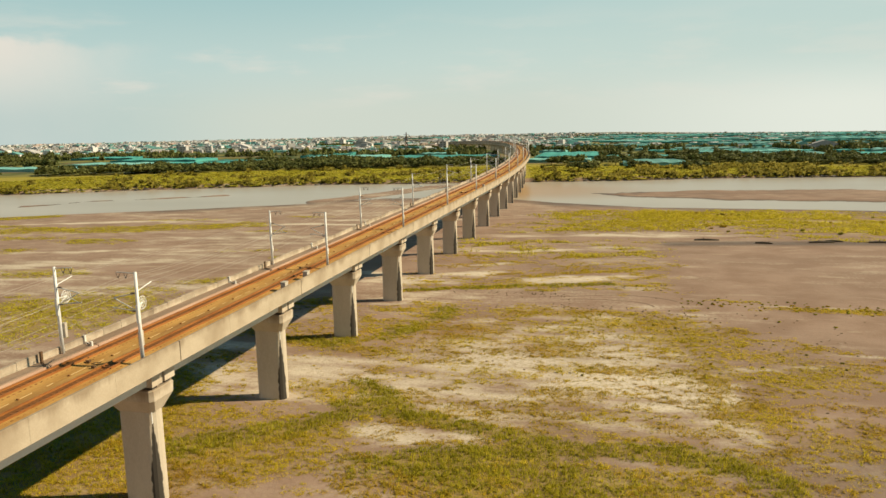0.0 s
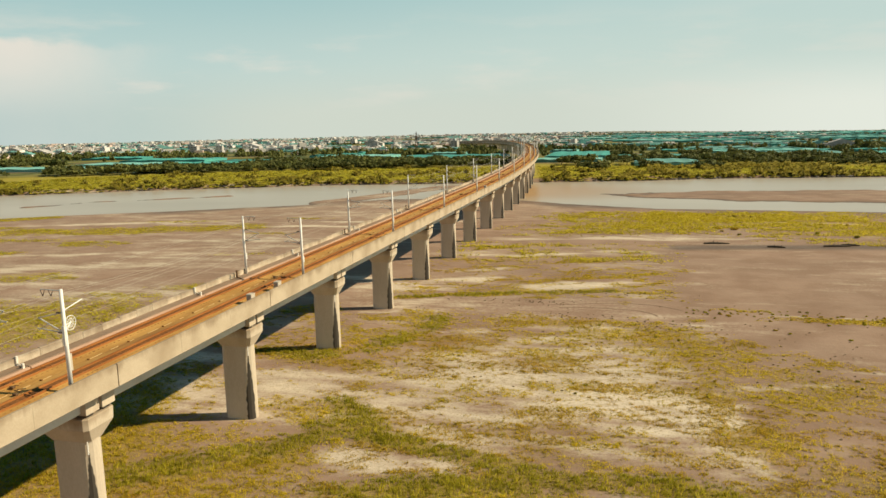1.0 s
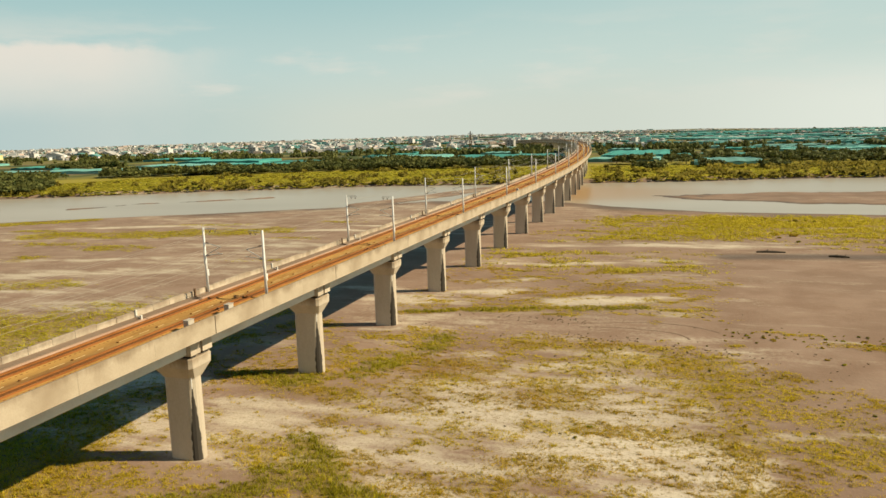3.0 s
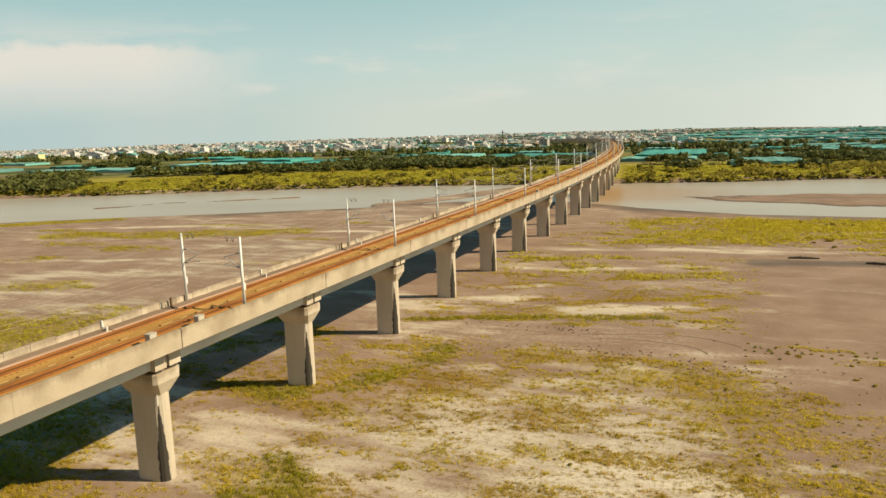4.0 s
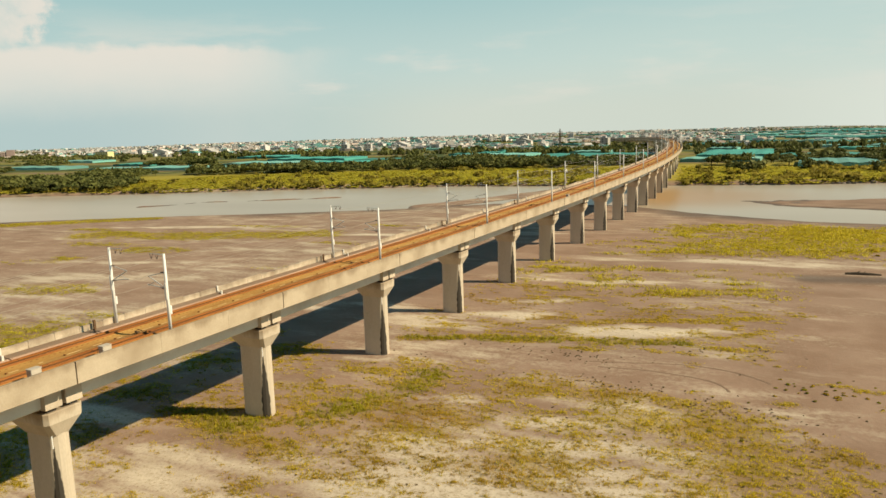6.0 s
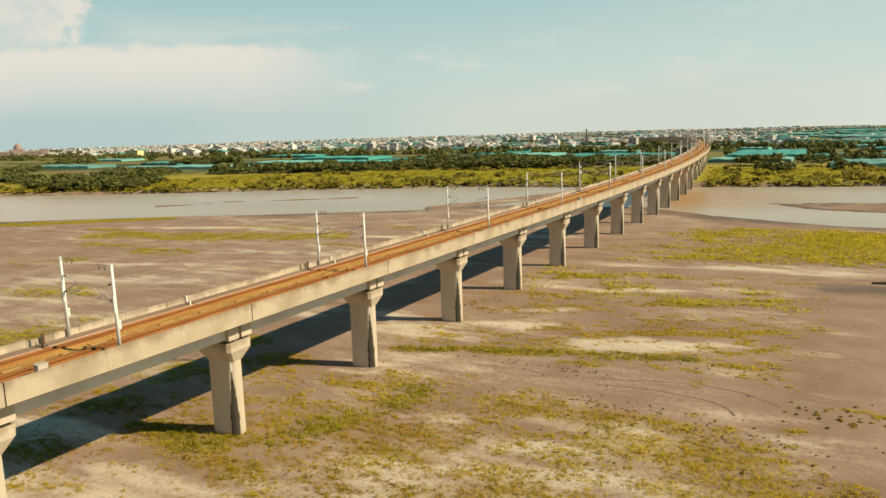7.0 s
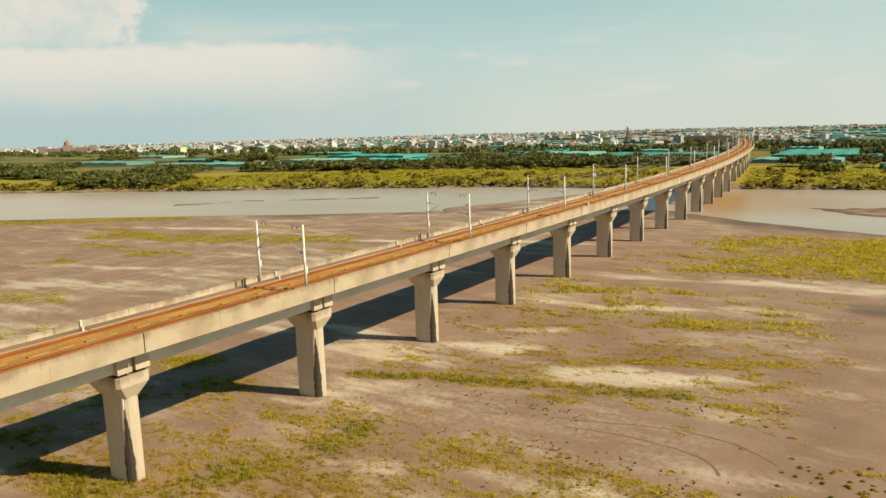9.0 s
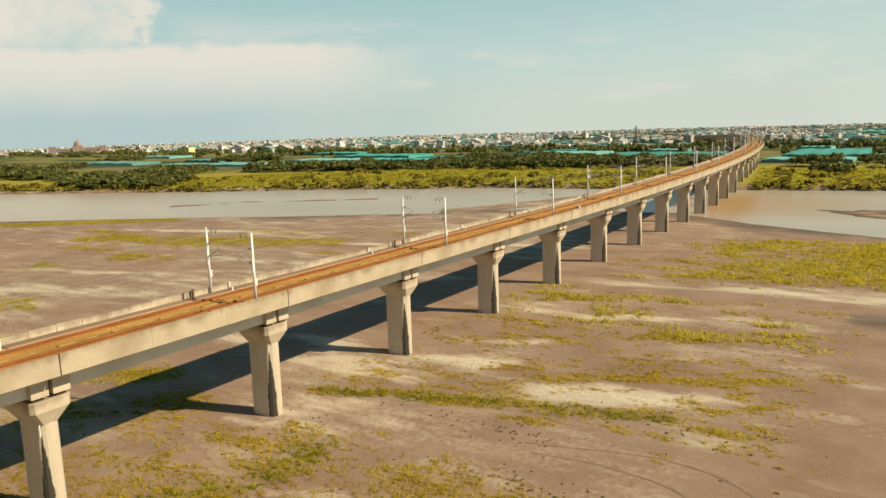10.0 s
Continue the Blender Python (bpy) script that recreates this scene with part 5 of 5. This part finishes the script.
trees = [build_tree(60 + k) for k in range(4)]
r_tr = np.random.default_rng(21)
spots = [(-52, 655), (-40, 648), (2, 642), (12, 640), (22, 612), (128, 650), (150, 640), (163, 636), (180, 634), (95, 662), (-20, 576), (60, 592), (-424, 402), (-440, 412), (-456, 430)]
while len(spots) < 60:
    x = r_tr.uniform(-620, 240)
    y = float(np.interp(x, (-620, -458, -330, -140, 30, 240), (440, 566, 606, 650, 690, 640))) + r_tr.uniform(-14, 14)
    if abs(x - float(bridge_axis_x(np.array(y)))) > 22:
        spots.append((x, y))
for i, (x, y) in enumerate(spots):
    z = float(height_at(np.array([x]), np.array([y]))[0])
    s = r_tr.uniform(5.0, 9.0) if i < 15 else r_tr.uniform(3.6, 6.5)
    m = pose(x, y, z, 0, 0, r_tr.uniform(0, 360)) @ Matrix.Diagonal((1.25 * s, 1.25 * s, s, 1))
    if i < 4:
        trees[i].matrix_basis = m
    else:
        ob = copy_thing(trees[i % 4], m)
        ob.scale = m.to_scale()


# ---- the town ----
def build_house(w, d, h, wall_mat, roof_mat, label, pitched):
    thing = empty("town_building", label, "building", "buildings of the town")
    bm = bmesh.new()
    box(bm, -w / 2, w / 2, -d / 2, d / 2, -1.5, h)
    wall = part("wall", bm, wall_mat, thing)
    bm = bmesh.new()
    if pitched:
        loft(bm, [[(x, y, z) for x, z in ((-w / 2 - 0.4, h), (w / 2 + 0.4, h), (0, h + 0.16 * w))] for y in (-d / 2 - 0.4, d / 2 + 0.4)])
    else:
        box(bm, -w / 2 - 0.2, w / 2 + 0.2, -d / 2 - 0.2, d / 2 + 0.2, h, h + 0.5)
        box(bm, -w / 4, w / 8, -d / 4, d / 4, h + 0.5, h + 2.8)
    part("roof", bm, roof_mat, thing)
    floors, cols = max(1, int(h / 3.3)), max(2, int(w / 4.5))
    for fl in range(floors):
        for c in range(cols):
            bm = bmesh.new()
            x = -w / 2 + (c + 0.5) * w / cols
            box(bm, x - 0.8, x + 0.8, -d / 2 - 0.06, -d / 2 + 0.1, 1.0 + 3.3 * fl, 2.5 + 3.3 * fl)
            part("window", bm, GLASSDARK, thing)
    return thing


kinds = [build_house(13, 10, 6.6, PLASTER, ROOFGREY, "pale plastered two-storey town house", False), build_house(10, 10, 4.6, PINKWALL, ROOFGREY, "small pink-walled town house with pitched roof", True),
         build_house(22, 12, 5.5, PLASTER, ROOFTEAL, "white shed with teal metal roof panels", True), build_house(11, 11, 9.9, PLASTER, ROOFGREY, "pale plastered three-storey block", False),
         build_house(26, 16, 9.9, YELLOWWALL, ROOFGREY, "low yellow-walled block with flat roof", False), build_house(32, 14, 6.0, PLASTER, PLASTER, "long white warehouse with pitched roof", True)]
places = [(4, -1106, 985, 10), (5, -1147, 1232, 0), (5, -1027, 1040, 15), (5, -900, 1024, -5), (2, -875, 965, 8), (5, -625, 1196, 0), (0, -713, 1436, 0), (5, -431, 1277, 5), (2, 209, 930, -3), (5, 226, 905, -3)]
r_tn = np.random.default_rng(8)
while len(places) < 120:
    y = r_tn.uniform(1050, 1700)
    x = r_tn.uniform(-1.15, -0.12) * y
    places.append((int(r_tn.choice((0, 0, 0, 1, 1, 1, 2, 3))), x, y, r_tn.uniform(-10, 65)))
seen_kind = set()
for k, x, y, turn in places:
    z = float(height_at(np.array([x]), np.array([y]))[0])
    m = pose(x, y, z, 0, 0, turn)
    if k in seen_kind:
        copy_thing(kinds[k], m)
    else:
        kinds[k].matrix_basis = m
        seen_kind.add(k)


def town_stuff():
    """The roofs and walls of the town further off."""
    n = 60000
    y = 950 + 2500 * rng.uniform(0, 1, n) ** 0.8
    x = rng.uniform(-1.9, 0.6, n) * y
    dens = np.where(x < -0.05 * y, 1.0, 0.3) * soft(fbm(x, y, 170, 41), 0.40, 0.60) * np.interp(y, (950, 1500, 3600), (0.15, 0.8, 1.0))
    ok = (rng.uniform(0, 1, n) < dens) & (np.abs(x - bridge_axis_x(y)) > 30)
    x, y = x[ok], y[ok]
    z = height_at(x, y) - 1
    w, d = rng.uniform(2.5, 8.0, len(x)), rng.uniform(2.5, 6, len(x))
    h = rng.uniform(1.8, 4.4, len(x)) + (rng.uniform(0, 1, len(x)) < 0.05) * rng.uniform(1.5, 6, len(x))
    h = h * np.where(x < -0.05 * y, 1.0, 0.55) * np.interp(y, (1500, 3400), (1.0, 0.6))
    unit = np.array([(-1, -1, 0), (1, -1, 0), (1, 1, 0), (-1, 1, 0), (-1, -1, 1), (1, -1, 1), (1, 1, 1), (-1, 1, 1)], float)
    fc = np.array([(4, 5, 6, 7), (0, 1, 5, 4), (1, 2, 6, 5), (2, 3, 7, 6), (3, 0, 4, 7)])
    turn = rng.uniform(-0.2, 1.2, len(x))[:, None]
    u0, u1 = w[:, None] * unit[None, :, 0], d[:, None] * unit[None, :, 1]
    v = np.stack([x[:, None] + u0 * np.cos(turn) - u1 * np.sin(turn), y[:, None] + u0 * np.sin(turn) + u1 * np.cos(turn), z[:, None] + (h[:, None] + 1) * unit[None, :, 2]], 2).reshape(-1, 3)
    f = (fc[None] + (np.arange(len(x)) * 8)[:, None, None]).reshape(-1, 4)
    kind = rng.choice(4, len(x), p=(0.46, 0.22, 0.20, 0.12))
    mi = np.repeat(kind, 5).reshape(-1, 5)
    mi[:, 0] = np.where(rng.uniform(0, 1, len(x)) < 0.45, 2, mi[:, 0])
    tagged(new("distant_town", mesh_np("distant_town", v, f, [PLASTER, PINKWALL, ROOFGREY, ROOFTEAL], mi.ravel())), "pale buildings of a town spread along the horizon", "town", kind="stuff")


town_stuff()


def build_domed_hall():
    thing = empty("domed_hall", "long brick-coloured hall with a dark dome", "building")
    bm = bmesh.new()
    box(bm, -62, 62, -12, 12, -2, 15)
    part("wing", bm, BRICK, thing)
    for x in (-58, 58):
        bm = bmesh.new()
        box(bm, x - 8, x + 8, -14, 14, -2, 20)
        part("pavilion", bm, BRICK, thing)
    bm = bmesh.new()
    box(bm, -11, 11, -15, 15, -2, 21)
    part("centre_block", bm, BRICK, thing)
    bm = bmesh.new()
    rings = []
    for k in range(8):
        a = k / 7 * 1.45
        rings.append([(9.5 * math.cos(a) * math.cos(t), 9.5 * math.cos(a) * math.sin(t), 21 + 13 * math.sin(a)) for t in (2 * math.pi * q / 16 for q in range(16))])
    loft(bm, rings)
    tube(bm, [(0, 0, 33), (0, 0, 40)], [1.2, 0.2], 6)
    part("dome", bm, BRICK, thing, "dark brown dome with a spire")
    for fl in range(3):
        for c in range(22):
            x = -54 + c * 5.1
            if abs(x) < 13:
                continue
            bm = bmesh.new()
            box(bm, x - 1.1, x + 1.1, -12.08, -11.9, 1.5 + 4.4 * fl, 4.0 + 4.4 * fl)
            part("window", bm, GLASSDARK, thing)
    return thing


hall = build_domed_hall()
hall.matrix_basis = pose(-1518, 1031, -1.5, 0, 0, 50) @ Matrix.Diagonal((0.85, 0.85, 0.85, 1))


def build_pylon():
    thing = empty("lattice_tower", "dark steel lattice tower above the trees", "tower")
    for sx, sy in ((-1, -1), (1, -1), (1, 1), (-1, 1)):
        bm = bmesh.new()
        tube(bm, [(2.0 * sx, 2.0 * sy, -1), (0.5 * sx, 0.5 * sy, 22), (0.3 * sx, 0.3 * sy, 28)], [0.28, 0.2, 0.15], 5)
        part("leg", bm, SCRAP, thing)
    for k in range(7):
        z, w = 2 + 3.6 * k, 2.0 - 0.0625 * (2 + 3.6 * k)
        bm = bmesh.new()
        for a, b in (((-w, -w), (w, -w)), ((w, -w), (w, w)), ((w, w), (-w, w)), ((-w, w), (-w, -w))):
            tube(bm, [(*a, z), (*b, z + 3.0)], 0.12, 4)
        part("brace", bm, SCRAP, thing)
    for z, l in ((25, 3.4), (21, 4.2)):
        bm = bmesh.new()
        tube(bm, [(-l, 0, z), (l, 0, z)], 0.22, 4)
        part("cross_arm", bm, SCRAP, thing)
    return thing


pylon = build_pylon()
pylon.matrix_basis = pose(-258, 934, 1.0)


# ---- stones at the water's edge ----
def build_stone(seed):
    bm = bmesh.new()
    bmesh.ops.create_icosphere(bm, subdivisions=1, radius=1.0)
    r = random.Random(seed)
    for v in bm.verts:
        v.co *= r.uniform(0.75, 1.15)
        v.co.z *= 0.55
    ob = part("bank_stone", bm, ROCK)
    return tagged(ob, "dark wet stone at the water's edge", "stone", "stones along the far bank")


stones = [build_stone(k) for k in range(3)]
r_st = np.random.default_rng(4)
for i in range(70):
    x = r_st.uniform(-30, 150) if i < 45 else r_st.uniform(-420, -60)
    y = float(far_shore(x)) + r_st.uniform(-0.5, 1.8)
    s = r_st.uniform(0.6, 1.7)
    m = pose(x, y, float(height_at(np.array([x]), np.array([y]))[0]) + 0.1, 0, 0, r_st.uniform(0, 360)) @ Matrix.Diagonal((1.5 * s, s, s, 1))
    if i < 3:
        stones[i].matrix_basis = m
    else:
        ob = copy_thing(stones[i % 3], m)
        ob.scale = m.to_scale()


# ---- wheel ruts in the mud ----
def build_rut(pts, width):
    pts = np.array(pts)
    t = np.linspace(0, len(pts) - 1, 60)
    x, y = np.interp(t, np.arange(len(pts)), pts[:, 0]), np.interp(t, np.arange(len(pts)), pts[:, 1])
    x, y = np.convolve(np.pad(x, 5, "edge"), np.ones(11) / 11, "valid"), np.convolve(np.pad(y, 5, "edge"), np.ones(11) / 11, "valid")
    dx, dy = np.gradient(x), np.gradient(y)
    n = np.hypot(dx, dy)
    rows = []
    for off, up in ((-1.0, -0.015), (-0.5, 0.03), (0.0, 0.0), (0.5, 0.03), (1.0, -0.015)):
        px, py = x - off * width * dy / n, y + off * width * dx / n
        rows.append(np.c_[px, py, height_at(px, py) + up + 0.015])
    v, m = np.concatenate(rows), len(x)
    i = (np.arange(4)[:, None] * m + np.arange(m - 1)[None, :]).ravel()
    ob = new("wheel_rut", mesh_np("wheel_rut", v, np.c_[i, i + 1, i + 1 + m, i + m], [RUT]))
    return tagged(ob, "curved muddy wheel rut across the flat", "wheel rut", "wheel ruts in the mud")


build_rut(((-14, 163.5), (-6.6, 165.1), (-3, 166.2), (0.8, 167), (4.2, 166.9), (7.4, 166.3), (10.7, 164.9), (14, 162)), 0.22)
build_rut(((-12, 161.5), (-5.4, 162.4), (-2.5, 162.4), (0.8, 162), (3.9, 161.4), (6.1, 160.6), (7.8, 158.9), (8.7, 156.6)), 0.22)


# ---- driftwood in the ditch ----
def build_log(seed):
    r = random.Random(seed)
    thing = empty("drift_log", "dark waterlogged driftwood log lying in the ditch", "log", "logs in the ditch")
    l = r.uniform(2.2, 4.0)
    bm = bmesh.new()
    tube(bm, [(-l, 0, 0.22), (-0.4 * l, r.uniform(-0.2, 0.2), 0.3), (0.4 * l, r.uniform(-0.3, 0.3), 0.3), (l, 0.1, 0.2)], [0.3, 0.36, 0.3, 0.16], 7)
    part("trunk", bm, BARK, thing)
    for k in range(3):
        a = r.uniform(-0.8, 0.8) * l
        bm = bmesh.new()
        tube(bm, [(a, 0, 0.3), (a + r.uniform(0.3, 0.8), r.uniform(-0.7, 0.7), r.uniform(0.5, 1.1))], [0.11, 0.04], 5)
        part("branch", bm, BARK, thing)
    return thing


logs = [build_log(k) for k in range(2)]
for i, (x, y, turn) in enumerate(((29, 248, 4), (45, 243, -8), (62, 246, 6), (66, 248, -3), (79, 247, 2), (84, 250, 12), (101, 249, -4))):
    m = pose(x, y, float(height_at(np.array([x]), np.array([y]))[0]) - 0.06, 0, 0, turn)
    if i < 2:
        logs[i].matrix_basis = m
    else:
        copy_thing(logs[i % 2], m)
